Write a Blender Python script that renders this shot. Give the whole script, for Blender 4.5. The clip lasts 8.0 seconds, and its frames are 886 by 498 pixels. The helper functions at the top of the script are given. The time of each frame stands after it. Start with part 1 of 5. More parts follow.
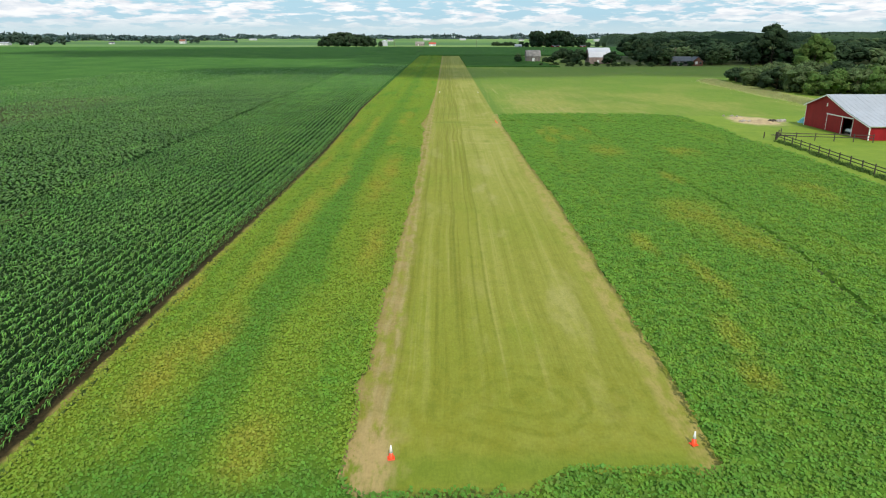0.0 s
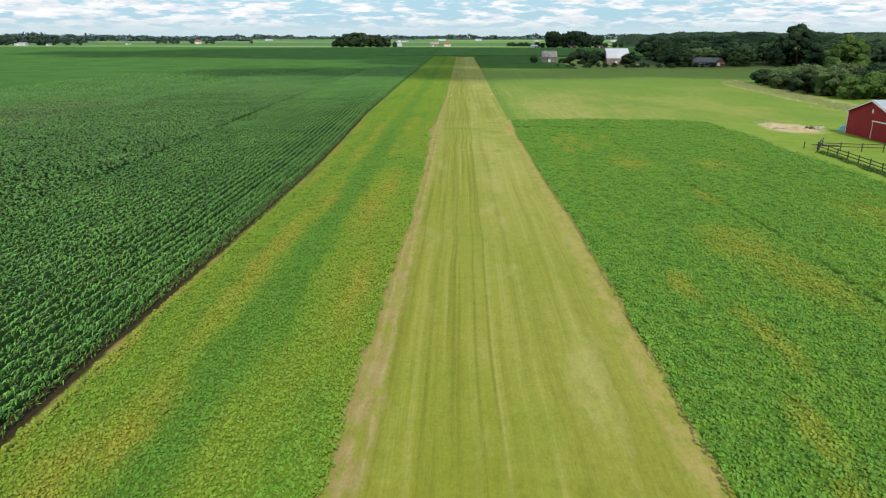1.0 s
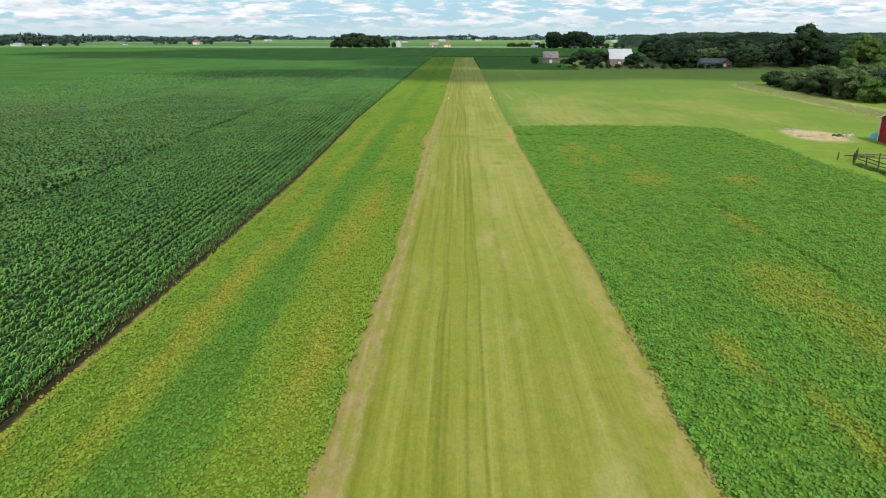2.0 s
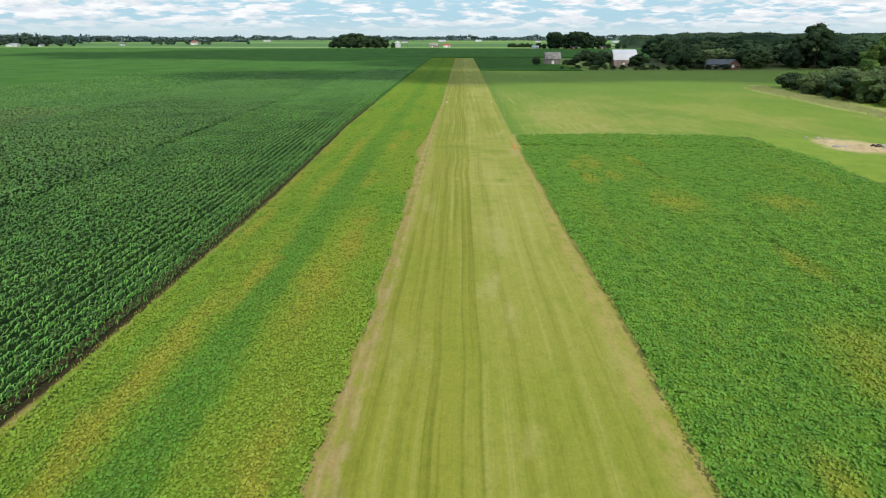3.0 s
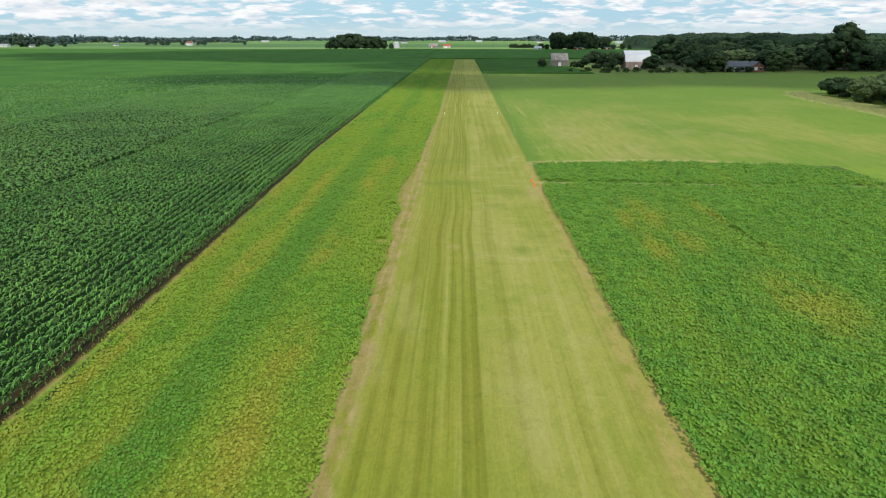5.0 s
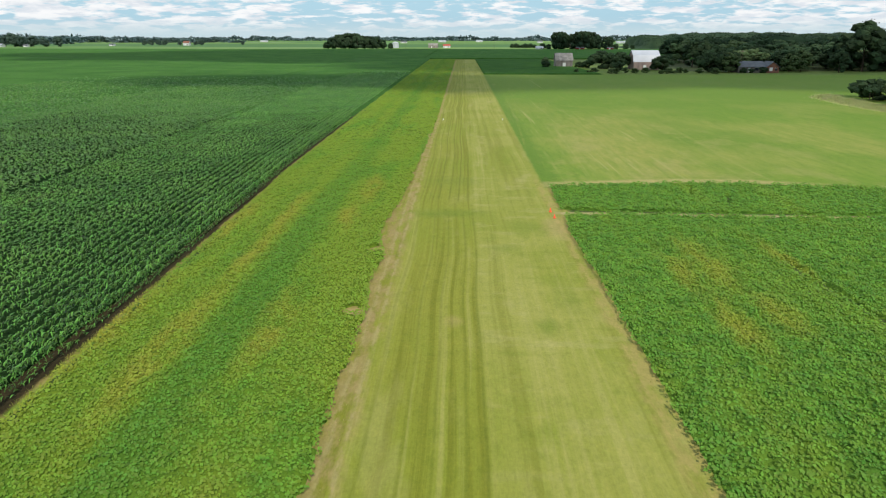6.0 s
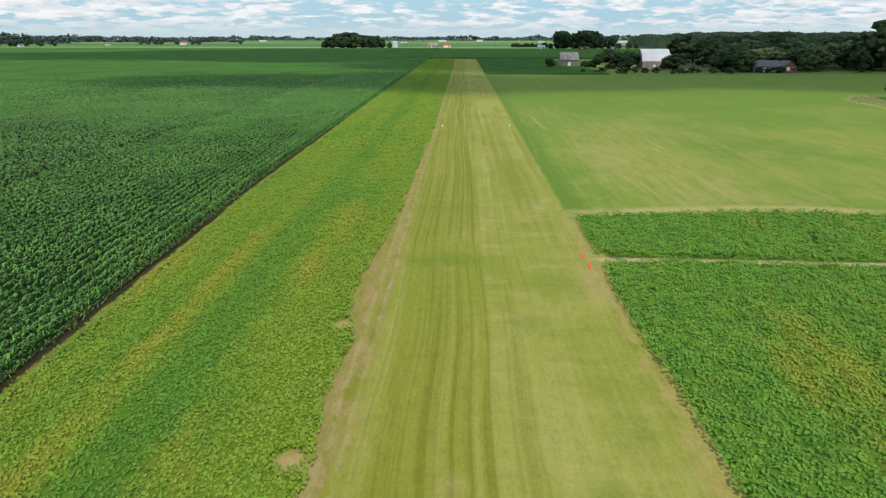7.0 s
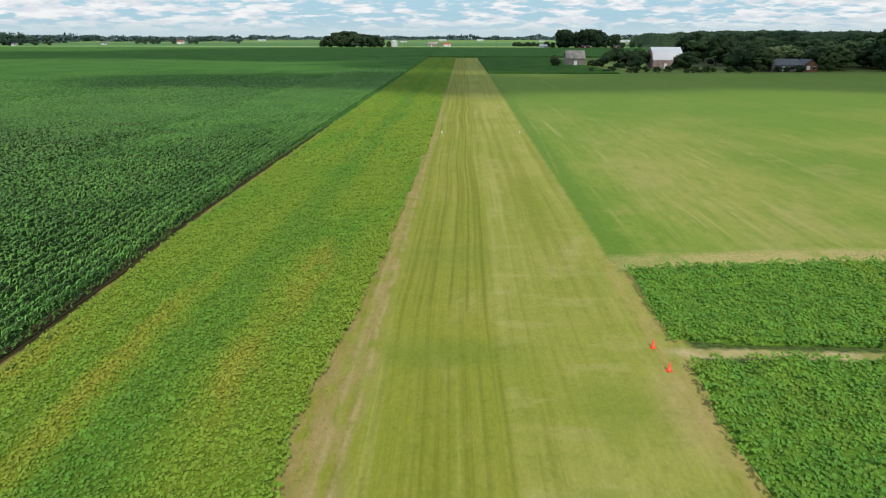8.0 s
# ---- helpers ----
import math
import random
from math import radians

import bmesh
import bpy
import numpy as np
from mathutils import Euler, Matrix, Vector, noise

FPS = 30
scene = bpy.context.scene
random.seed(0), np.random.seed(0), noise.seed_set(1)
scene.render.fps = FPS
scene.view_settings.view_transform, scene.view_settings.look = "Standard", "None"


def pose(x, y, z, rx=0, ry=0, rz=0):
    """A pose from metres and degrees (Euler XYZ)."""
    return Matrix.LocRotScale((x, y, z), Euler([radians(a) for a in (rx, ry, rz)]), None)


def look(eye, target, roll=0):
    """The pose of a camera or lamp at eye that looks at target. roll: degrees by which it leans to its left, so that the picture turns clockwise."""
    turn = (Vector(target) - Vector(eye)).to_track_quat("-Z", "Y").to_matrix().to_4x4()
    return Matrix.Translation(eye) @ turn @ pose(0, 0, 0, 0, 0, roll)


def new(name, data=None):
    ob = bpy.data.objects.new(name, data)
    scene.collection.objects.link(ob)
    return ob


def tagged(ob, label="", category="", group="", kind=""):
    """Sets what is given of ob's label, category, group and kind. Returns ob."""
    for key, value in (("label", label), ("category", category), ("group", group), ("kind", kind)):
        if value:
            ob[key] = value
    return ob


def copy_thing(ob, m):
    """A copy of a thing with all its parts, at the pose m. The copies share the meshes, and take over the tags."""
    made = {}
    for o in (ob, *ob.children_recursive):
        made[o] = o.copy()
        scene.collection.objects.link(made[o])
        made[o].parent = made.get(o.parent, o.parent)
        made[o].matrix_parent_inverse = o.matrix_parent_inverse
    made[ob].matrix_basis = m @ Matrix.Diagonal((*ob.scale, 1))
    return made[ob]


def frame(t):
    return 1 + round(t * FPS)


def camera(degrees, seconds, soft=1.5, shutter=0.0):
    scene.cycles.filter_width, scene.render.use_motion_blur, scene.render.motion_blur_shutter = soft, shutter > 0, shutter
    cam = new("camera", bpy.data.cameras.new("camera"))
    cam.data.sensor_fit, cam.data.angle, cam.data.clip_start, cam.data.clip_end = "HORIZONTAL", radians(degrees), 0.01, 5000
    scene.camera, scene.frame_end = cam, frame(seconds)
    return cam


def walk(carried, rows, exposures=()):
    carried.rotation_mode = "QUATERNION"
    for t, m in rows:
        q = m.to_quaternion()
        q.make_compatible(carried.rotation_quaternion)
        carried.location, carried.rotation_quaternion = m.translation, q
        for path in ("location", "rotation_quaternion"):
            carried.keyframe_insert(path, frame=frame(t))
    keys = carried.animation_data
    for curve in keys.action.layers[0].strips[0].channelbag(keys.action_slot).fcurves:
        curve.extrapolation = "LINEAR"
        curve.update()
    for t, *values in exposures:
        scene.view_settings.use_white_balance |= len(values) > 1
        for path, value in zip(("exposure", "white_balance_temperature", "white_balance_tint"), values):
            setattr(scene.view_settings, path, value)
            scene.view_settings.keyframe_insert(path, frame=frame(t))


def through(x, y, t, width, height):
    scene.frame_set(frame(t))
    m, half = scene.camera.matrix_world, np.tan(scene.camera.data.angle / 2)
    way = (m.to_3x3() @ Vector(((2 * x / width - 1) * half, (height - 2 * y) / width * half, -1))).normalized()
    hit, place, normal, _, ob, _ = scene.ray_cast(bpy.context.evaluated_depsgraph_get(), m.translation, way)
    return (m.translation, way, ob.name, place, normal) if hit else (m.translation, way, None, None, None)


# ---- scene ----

# ---------------------------------------------------------------- camera
cam = camera(67.6, 8.0, soft=1.1)
PATH = [
    (0.00, 0.428, 0.130, 16.137, 0.181, -17.902),
    (0.10, 0.559, 0.982, 16.143, 1.167, -17.898),
    (0.20, 0.684, 1.856, 16.145, 1.467, -17.894),
    (0.30, 0.802, 2.750, 16.143, 1.468, -17.890),
    (0.40, 0.913, 3.660, 16.137, 1.469, -17.886),
    (0.50, 1.019, 4.585, 16.129, 1.470, -17.882),
    (0.75, 1.259, 6.952, 16.097, 1.472, -17.872),
    (1.00, 1.466, 9.384, 16.057, 1.474, -17.862),
    (1.50, 1.794, 14.407, 15.967, 1.479, -17.842),
    (2.00, 2.026, 19.639, 15.885, 1.484, -17.823),
    (2.50, 2.181, 25.125, 15.823, 1.489, -17.805),
    (3.00, 2.276, 30.930, 15.779, 1.495, -17.789),
    (3.50, 2.326, 37.107, 15.744, 1.501, -17.774),
    (4.00, 2.341, 43.679, 15.700, 1.507, -17.762),
    (4.50, 2.330, 50.628, 15.628, 1.514, -17.752),
    (5.00, 2.299, 57.893, 15.507, 1.521, -17.745),
    (5.50, 2.249, 65.384, 15.320, 1.528, -17.741),
    (6.00, 2.180, 72.995, 15.056, 1.536, -17.740),
    (6.50, 2.091, 80.637, 14.710, 1.544, -17.743),
    (7.00, 1.974, 88.276, 14.292, 1.553, -17.750),
    (7.50, 1.820, 95.983, 13.824, 1.561, -17.762),
    (8.00, 1.619, 103.987, 13.348, 1.570, -17.778),
]
walk(cam, [(t, pose(x, y, z, 90 + pitch, 0, yaw)) for t, x, y, z, yaw, pitch in PATH], exposures=[(0.0, -0.02), (3.0, -0.05), (6.0, -0.09), (8.0, -0.18)])

# ---------------------------------------------------------------- sun and sky
SUN_EL, SUN_AZ = 46.0, 166.0     # degrees; azimuth clockwise from +y
sun = new("sun", bpy.data.lights.new("sun", "SUN"))
sun.data.energy, sun.data.angle, sun.data.color = 3.6, radians(0.6), (1.0, 0.95, 0.86)
sa, se = radians(SUN_AZ), radians(SUN_EL)
SUN_DIR = Vector((math.sin(sa) * math.cos(se), math.cos(sa) * math.cos(se), math.sin(se)))
sun.matrix_world = look(SUN_DIR * 200, (0, 0, 0))


def node(nt, kind, **sockets):
    """A node of that kind; keywords fill its inputs by name (spaces as _) with a value or a socket."""
    n = nt.nodes.new(kind)
    for key, value in sockets.items():
        name = key.replace("_", " ")
        sock = n.inputs[int(name[1:])] if name[0] == "i" and name[1:].isdigit() else n.inputs[name]
        put(nt, sock, value)
    return n


def put(nt, sock, value):
    if isinstance(value, bpy.types.NodeSocket):
        nt.links.new(value, sock)
    elif isinstance(value, tuple) and sock.type == "RGBA":
        sock.default_value = (*value, 1.0)[:4]
    else:
        sock.default_value = value


def calc(nt, op, a, b=0.0, c=0.0, clamp=False):
    n = nt.nodes.new("ShaderNodeMath")
    n.operation, n.use_clamp = op, clamp
    for i, v in enumerate((a, b, c)):
        put(nt, n.inputs[i], v)
    return n.outputs[0]


def blend(nt, fac, a, b, mode="MIX"):
    n = nt.nodes.new("ShaderNodeMix")
    n.data_type, n.blend_type = "RGBA", mode
    put(nt, n.inputs[0], fac)
    put(nt, n.inputs[6], a)
    put(nt, n.inputs[7], b)
    return n.outputs[2]


def step(nt, value, lo, hi):
    """0 below lo, 1 above hi, smooth between (lo may be above hi)."""
    n = nt.nodes.new("ShaderNodeMapRange")
    n.interpolation_type = "SMOOTHSTEP"
    put(nt, n.inputs[0], value)
    if lo > hi:
        lo, hi, n.inputs[3].default_value, n.inputs[4].default_value = hi, lo, 1.0, 0.0
    n.inputs[1].default_value, n.inputs[2].default_value = lo, hi
    return n.outputs[0]


def fuzz(nt, pos, scale, detail=3.0, stretch=(1, 1, 1), rough=0.55):
    """Noise of about one feature per 1/scale metres, 0 to 1."""
    m = nt.nodes.new("ShaderNodeVectorMath")
    m.operation = "MULTIPLY"
    put(nt, m.inputs[0], pos)
    m.inputs[1].default_value = stretch
    n = node(nt, "ShaderNodeTexNoise", Vector=m.outputs[0], Scale=scale, Detail=detail, Roughness=rough)
    return n.outputs[0]


world = bpy.data.worlds.new("sky")
scene.world = world
world.use_nodes = True
wt = world.node_tree
wt.nodes.clear()
sky = wt.nodes.new("ShaderNodeTexSky")
sky.sky_type, sky.sun_disc = "NISHITA", False
sky.sun_elevation, sky.sun_rotation = radians(SUN_EL), radians(SUN_AZ)
sky.air_density, sky.dust_density, sky.ozone_density = 1.0, 1.2, 1.0
way = wt.nodes.new("ShaderNodeTexCoord").outputs["Generated"]
sep = node(wt, "ShaderNodeSeparateXYZ", Vector=way)
up = calc(wt, "MAXIMUM", sep.outputs[2], 0.0)
puffs = fuzz(wt, way, 25.0, 8.0, (1.0, 1.0, 5.2), 0.56)
veil = fuzz(wt, way, 2.6, 3.0, (1.0, 1.0, 5.0))
cover = step(wt, calc(wt, "ADD", puffs, calc(wt, "MULTIPLY", veil, 0.30)), 0.582, 0.712)
shade = step(wt, fuzz(wt, way, 30.0, 5.0, (1.0, 1.0, 5.0)), 0.38, 0.62)
cloud = blend(wt, shade, (8.2, 8.8, 9.5), (10.8, 10.9, 11.0))
clear = blend(wt, 0.7, sky.outputs[0], (4.9, 8.4, 10.7))
air = blend(wt, cover, clear, cloud)
hazed = blend(wt, step(wt, up, 0.0, 0.03), (6.4, 8.0, 8.6), air)
bg = node(wt, "ShaderNodeBackground", Color=hazed, Strength=0.095)
wt.links.new(bg.outputs[0], wt.nodes.new("ShaderNodeOutputWorld").inputs[0])


# ---------------------------------------------------------------- materials
def material(name, rough=0.8, spec=0.3):
    m = bpy.data.materials.new(name)
    m.use_nodes = True
    nt = m.node_tree
    p = nt.nodes["Principled BSDF"]
    p.inputs["Roughness"].default_value = rough
    p.inputs["Specular IOR Level"].default_value = spec
    return m, nt, p


def relief(nt, p, height, dist, strength=1.0):
    b = node(nt, "ShaderNodeBump", Height=height, Strength=strength, Distance=dist)
    nt.links.new(b.outputs[0], p.inputs["Normal"])


def place(nt):
    return nt.nodes.new("ShaderNodeNewGeometry").outputs["Position"]


def plain(name, color, rough=0.7, spec=0.3, scale=2.0, vary=0.25, bump=0.0, stretch=(1, 1, 1), metal=0.0):
    """A worn single-colour surface: two scales of tone, fine relief."""
    m, nt, p = material(name, rough, spec)
    pos = nt.nodes.new("ShaderNodeTexCoord").outputs["Object"]
    a = fuzz(nt, pos, scale, 4.0, stretch)
    b = fuzz(nt, pos, scale * 9, 3.0, stretch)
    dark = tuple(c * (1 - vary) for c in color)
    light = tuple(min(1.0, c * (1 + vary)) for c in color)
    tone = calc(nt, "ADD", calc(nt, "MULTIPLY", a, 0.65), calc(nt, "MULTIPLY", b, 0.35))
    nt.links.new(blend(nt, step(nt, tone, 0.3, 0.7), dark, light), p.inputs["Base Color"])
    p.inputs["Metallic"].default_value = metal
    if bump:
        relief(nt, p, tone, bump)
    return m


def oval(nt, pos, cx, cy, rx, ry, soft=0.5):
    """1 inside an ellipse of the plan, fading to 0 over soft of its radius."""
    a = nt.nodes.new("ShaderNodeVectorMath")
    a.operation = "SUBTRACT"
    put(nt, a.inputs[0], pos)
    a.inputs[1].default_value = (cx, cy, 0)
    b = nt.nodes.new("ShaderNodeVectorMath")
    b.operation = "MULTIPLY"
    put(nt, b.inputs[0], a.outputs[0])
    b.inputs[1].default_value = (1 / rx, 1 / ry, 0)
    c = nt.nodes.new("ShaderNodeVectorMath")
    c.operation = "LENGTH"
    put(nt, c.inputs[0], b.outputs[0])
    return step(nt, c.outputs["Value"], 1.0 + soft, 1.0 - soft)


def wavy(nt, pos, amount, scale, along=1.0):
    """The place, shifted by noise in the plan; along under 1 draws the noise out in y."""
    v = nt.nodes.new("ShaderNodeVectorMath")
    v.operation = "MULTIPLY"
    put(nt, v.inputs[0], pos)
    v.inputs[1].default_value = (1.0, along, 1.0)
    n = node(nt, "ShaderNodeTexNoise", Vector=v.outputs[0], Scale=scale, Detail=3.0)
    s = nt.nodes.new("ShaderNodeVectorMath")
    s.operation = "SUBTRACT"
    put(nt, s.inputs[0], n.outputs["Color"])
    s.inputs[1].default_value = (0.5, 0.5, 0.5)
    k = nt.nodes.new("ShaderNodeVectorMath")
    k.operation = "MULTIPLY_ADD"
    put(nt, k.inputs[0], s.outputs[0])
    k.inputs[1].default_value = (amount, amount / along, 0)
    put(nt, k.inputs[2], pos)
    return k.outputs[0]


def most(nt, *masks):
    out = masks[0]
    for m in masks[1:]:
        out = calc(nt, "MAXIMUM", out, m)
    return out


# chlorotic spots of the bean crop: centre and radii in the plan
SPOTS_LEFT = [(-12.2, 33, 0.9, 4.0), (-13.5, 29.5, 1.0, 3.5), (-7.5, 23, 0.9, 1.8), (-12.9, 57, 0.9, 13), (-6.9, 71, 1.2, 7), (-15.7, 86, 0.9, 7), (-6.2, 80, 0.9, 5), (-6.2, 88, 0.8, 3.5), (-11.6, 74, 0.6, 7), (-16.7, 126, 0.5, 6),
              (-12.8, 129, 0.6, 6), (-12.7, 119, 0.6, 5), (-12.7, 103, 0.8, 6), (-7.9, 106, 0.8, 4), (-6.8, 140, 0.8, 5), (-7.5, 128, 0.7, 4), (-5.2, 50, 0.9, 6), (-16.6, 40, 0.5, 14), (-16.4, 105, 0.5, 8)]
SPOTS_RIGHT = [(23.9, 60.5, 2.4, 4.6), (25.3, 53.5, 1.7, 5.0), (23.4, 95.5, 2.2, 4.4), (17.0, 112.0, 0.8, 6.5), (19.2, 117.0, 1.0, 5.0), (17.2, 105.5, 0.9, 3.2), (20.3, 108.0, 0.9, 3.0), (34.2, 95.0, 2.3, 3.2), (27.0, 76.7, 0.8, 3.4),
               (16.4, 51.0, 0.7, 2.6), (16.6, 34.0, 0.6, 2.6), (15.7, 29.1, 0.7, 1.6), (18.6, 43.0, 0.7, 4.0), (40.0, 70.0, 1.6, 4.0), (25.0, 117.0, 0.35, 4.0)]


def bean_color(nt, pos):
    """Colour of the bean crop by place: dark vigorous, mid, olive and yellow plants."""
    w = wavy(nt, pos, 3.0, 0.22, 0.22)
    w2 = wavy(nt, w, 1.1, 1.1, 0.5)
    x = node(nt, "ShaderNodeSeparateXYZ", Vector=w2)
    px, py = x.outputs[0], x.outputs[1]
    left = step(nt, px, 5.0, 3.0)
    patch = fuzz(nt, pos, 0.22, 4.0, (1.0, 0.22, 1.0))
    fine = fuzz(nt, pos, 1.1, 3.0)
    band = calc(nt, "MULTIPLY", step(nt, px, -12.2, -10.8), step(nt, px, -7.9, -9.4))
    verge = calc(nt, "MULTIPLY", step(nt, px, -15.2, -14.4), step(nt, px, -12.9, -13.8))
    band = most(nt, band, calc(nt, "MULTIPLY", verge, 0.45))
    front = step(nt, py, 23.5, 19.0)
    lush = most(nt, calc(nt, "MULTIPLY", band, 0.85), front)
    lush = calc(nt, "MULTIPLY", calc(nt, "MULTIPLY", lush, left), calc(nt, "MULTIPLY_ADD", step(nt, py, 165, 105), 0.35, 0.65))
    pale_l = calc(nt, "MULTIPLY", calc(nt, "MULTIPLY", left, calc(nt, "SUBTRACT", 1.0, lush)), step(nt, patch, 0.30, 0.55))
    pale_r = calc(nt, "MULTIPLY", calc(nt, "SUBTRACT", 1.0, left), step(nt, patch, 0.51, 0.73))
    pale = calc(nt, "MAXIMUM", calc(nt, "MULTIPLY", pale_l, 0.8), calc(nt, "MULTIPLY", pale_r, 0.7))
    green = blend(nt, step(nt, fine, 0.35, 0.68), blend(nt, left, (0.102, 0.226, 0.029), (0.114, 0.238, 0.025)), blend(nt, left, (0.150, 0.284, 0.033), (0.160, 0.286, 0.028)))
    green = blend(nt, calc(nt, "MULTIPLY", lush, 0.75), green, (0.080, 0.205, 0.026))
    green = blend(nt, pale, green, blend(nt, left, (0.180, 0.274, 0.030), (0.206, 0.284, 0.028)))
    ws = wavy(nt, wavy(nt, pos, 1.5, 0.35, 0.6), 0.8, 1.3, 0.6)
    sick = most(nt, *[oval(nt, ws, *s, 0.85) for s in SPOTS_LEFT + SPOTS_RIGHT])
    sick = calc(nt, "MULTIPLY", sick, step(nt, fuzz(nt, pos, 0.6, 4.0, (1.0, 0.4, 1.0)), 0.28, 0.54))
    yellow = blend(nt, left, (0.264, 0.286, 0.035), (0.292, 0.284, 0.036))
    green = blend(nt, calc(nt, "MULTIPLY", sick, 0.80), green, yellow)
    rust = calc(nt, "MULTIPLY", sick, step(nt, fuzz(nt, pos, 1.1, 4.0, (1.0, 0.6, 1.0)), 0.58, 0.72))
    return blend(nt, calc(nt, "MULTIPLY", calc(nt, "MULTIPLY", rust, left), 0.14), green, (0.45, 0.30, 0.06))


def leaf_material(name, color_of, rough=0.45, spec=0.4, vary=0.45, through=0.25, gain=1.0, sheen=0.0):
    """Foliage: colour by place, each leaf its own tone, some light through the blade."""
    m, nt, p = material(name, rough, spec)
    pos = place(nt)
    base = color_of(nt, pos)
    p.inputs["Sheen Weight"].default_value, p.inputs["Sheen Roughness"].default_value = sheen, 0.4
    p.inputs["Sheen Tint"].default_value = (0.75, 0.9, 0.4, 1)
    rnd = nt.nodes.new("ShaderNodeNewGeometry").outputs["Random Per Island"]
    tone = node(nt, "ShaderNodeHueSaturation", Color=base, Value=calc(nt, "MULTIPLY_ADD", rnd, 2 * vary * gain, (1 - vary) * gain),
                Hue=calc(nt, "MULTIPLY_ADD", rnd, 0.03, 0.485))
    nt.links.new(tone.outputs[0], p.inputs["Base Color"])
    tr = node(nt, "ShaderNodeBsdfTranslucent", Color=tone.outputs[0])
    mix = node(nt, "ShaderNodeMixShader", Fac=through)
    nt.links.new(p.outputs[0], mix.inputs[1])
    nt.links.new(tr.outputs[0], mix.inputs[2])
    nt.links.new(mix.outputs[0], nt.nodes["Material Output"].inputs[0])
    return m


def two_tone(a, b, scale=0.3):
    return lambda nt, pos: blend(nt, step(nt, fuzz(nt, pos, scale, 3.0), 0.35, 0.65), a, b)


BEAN = leaf_material("bean_leaf", bean_color, 0.55, 0.20, 0.22, 0.36, 1.12, 0.06)
CORN = leaf_material("corn_leaf", two_tone((0.080, 0.190, 0.030), (0.120, 0.250, 0.040), 0.12), 0.42, 0.30, 0.62, 0.14, 1.22, 0.02)
CORN_LUSH = leaf_material("corn_leaf_inner", two_tone((0.088, 0.200, 0.030), (0.126, 0.258, 0.040), 0.05), 0.42, 0.35, 0.45, 0.16)
TREE_DARK = leaf_material("tree_leaf_dark", two_tone((0.032, 0.058, 0.028), (0.052, 0.084, 0.038)), 0.8, 0.08, 0.3, 0.3)
TREE_MID = leaf_material("tree_leaf_mid", two_tone((0.080, 0.122, 0.048), (0.118, 0.164, 0.068)), 0.8, 0.08, 0.3, 0.3)
TREE_LIGHT = leaf_material("tree_leaf_light", two_tone((0.074, 0.134, 0.034), (0.110, 0.172, 0.044)), 0.8, 0.08, 0.3, 0.35)
# blue in this leaf colour stands in for distance haze
TREE_FAR = leaf_material("tree_leaf_far_haze", two_tone((0.062, 0.104, 0.104), (0.088, 0.130, 0.122), 0.01), 0.8, 0.1, 0.25, 0.1)
TREE_HAZE = leaf_material("tree_leaf_grove", two_tone((0.027, 0.050, 0.026), (0.046, 0.075, 0.036), 0.05), 0.8, 0.08, 0.3, 0.3)
# haze over the windbreak, put into its leaf colour as blue
TREE_BLUE = leaf_material("tree_leaf_windbreak_haze", two_tone((0.050, 0.084, 0.064), (0.074, 0.110, 0.080), 0.05), 0.8, 0.08, 0.3, 0.2)
STRAW = leaf_material("dry_grass", two_tone((0.47, 0.45, 0.22), (0.36, 0.41, 0.15), 0.6), 0.8, 0.1, 0.2, 0.5)
WEED = leaf_material("fringe_grass", two_tone((0.24, 0.30, 0.045), (0.33, 0.29, 0.08), 0.8), 0.7, 0.15, 0.3, 0.35)


def canopy_material(name, color_of, dark, bump, scale, value=1.0):
    """The closed crop surface under and between single leaves; dark colours the shade in its gaps."""
    m, nt, p = material(name, 0.95, 0.04)
    pos = place(nt)
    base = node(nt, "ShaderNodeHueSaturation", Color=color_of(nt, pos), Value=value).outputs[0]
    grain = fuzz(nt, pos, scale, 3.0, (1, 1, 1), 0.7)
    gap_shade = step(nt, grain, 0.50, 0.32)
    nt.links.new(blend(nt, gap_shade, base, dark), p.inputs["Base Color"])
    relief(nt, p, grain, bump)
    return m


# lowered value and dark gaps paint the shade below the bean leaves
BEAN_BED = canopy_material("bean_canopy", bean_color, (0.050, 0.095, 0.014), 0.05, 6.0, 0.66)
# near-black green: shade between the corn rows, put into the colour
CORN_BED = canopy_material("corn_row_shade", two_tone((0.010, 0.027, 0.007), (0.016, 0.040, 0.010), 0.05), (0.006, 0.014, 0.005), 0.35, 2.2)
CORN_FAR = canopy_material("corn_canopy", two_tone((0.050, 0.134, 0.026), (0.073, 0.172, 0.034), 0.05), (0.028, 0.078, 0.018), 0.5, 1.2)


# the corn's edge in the plan (y, x), straight at first and then drifting from the strip
CORN_EDGE = [(40, -17.1), (65, -16.75), (95, -16.75), (112, -17.15), (130, -17.8), (155, -18.6), (200, -18.9), (265, -19.3), (565, -20.4)]


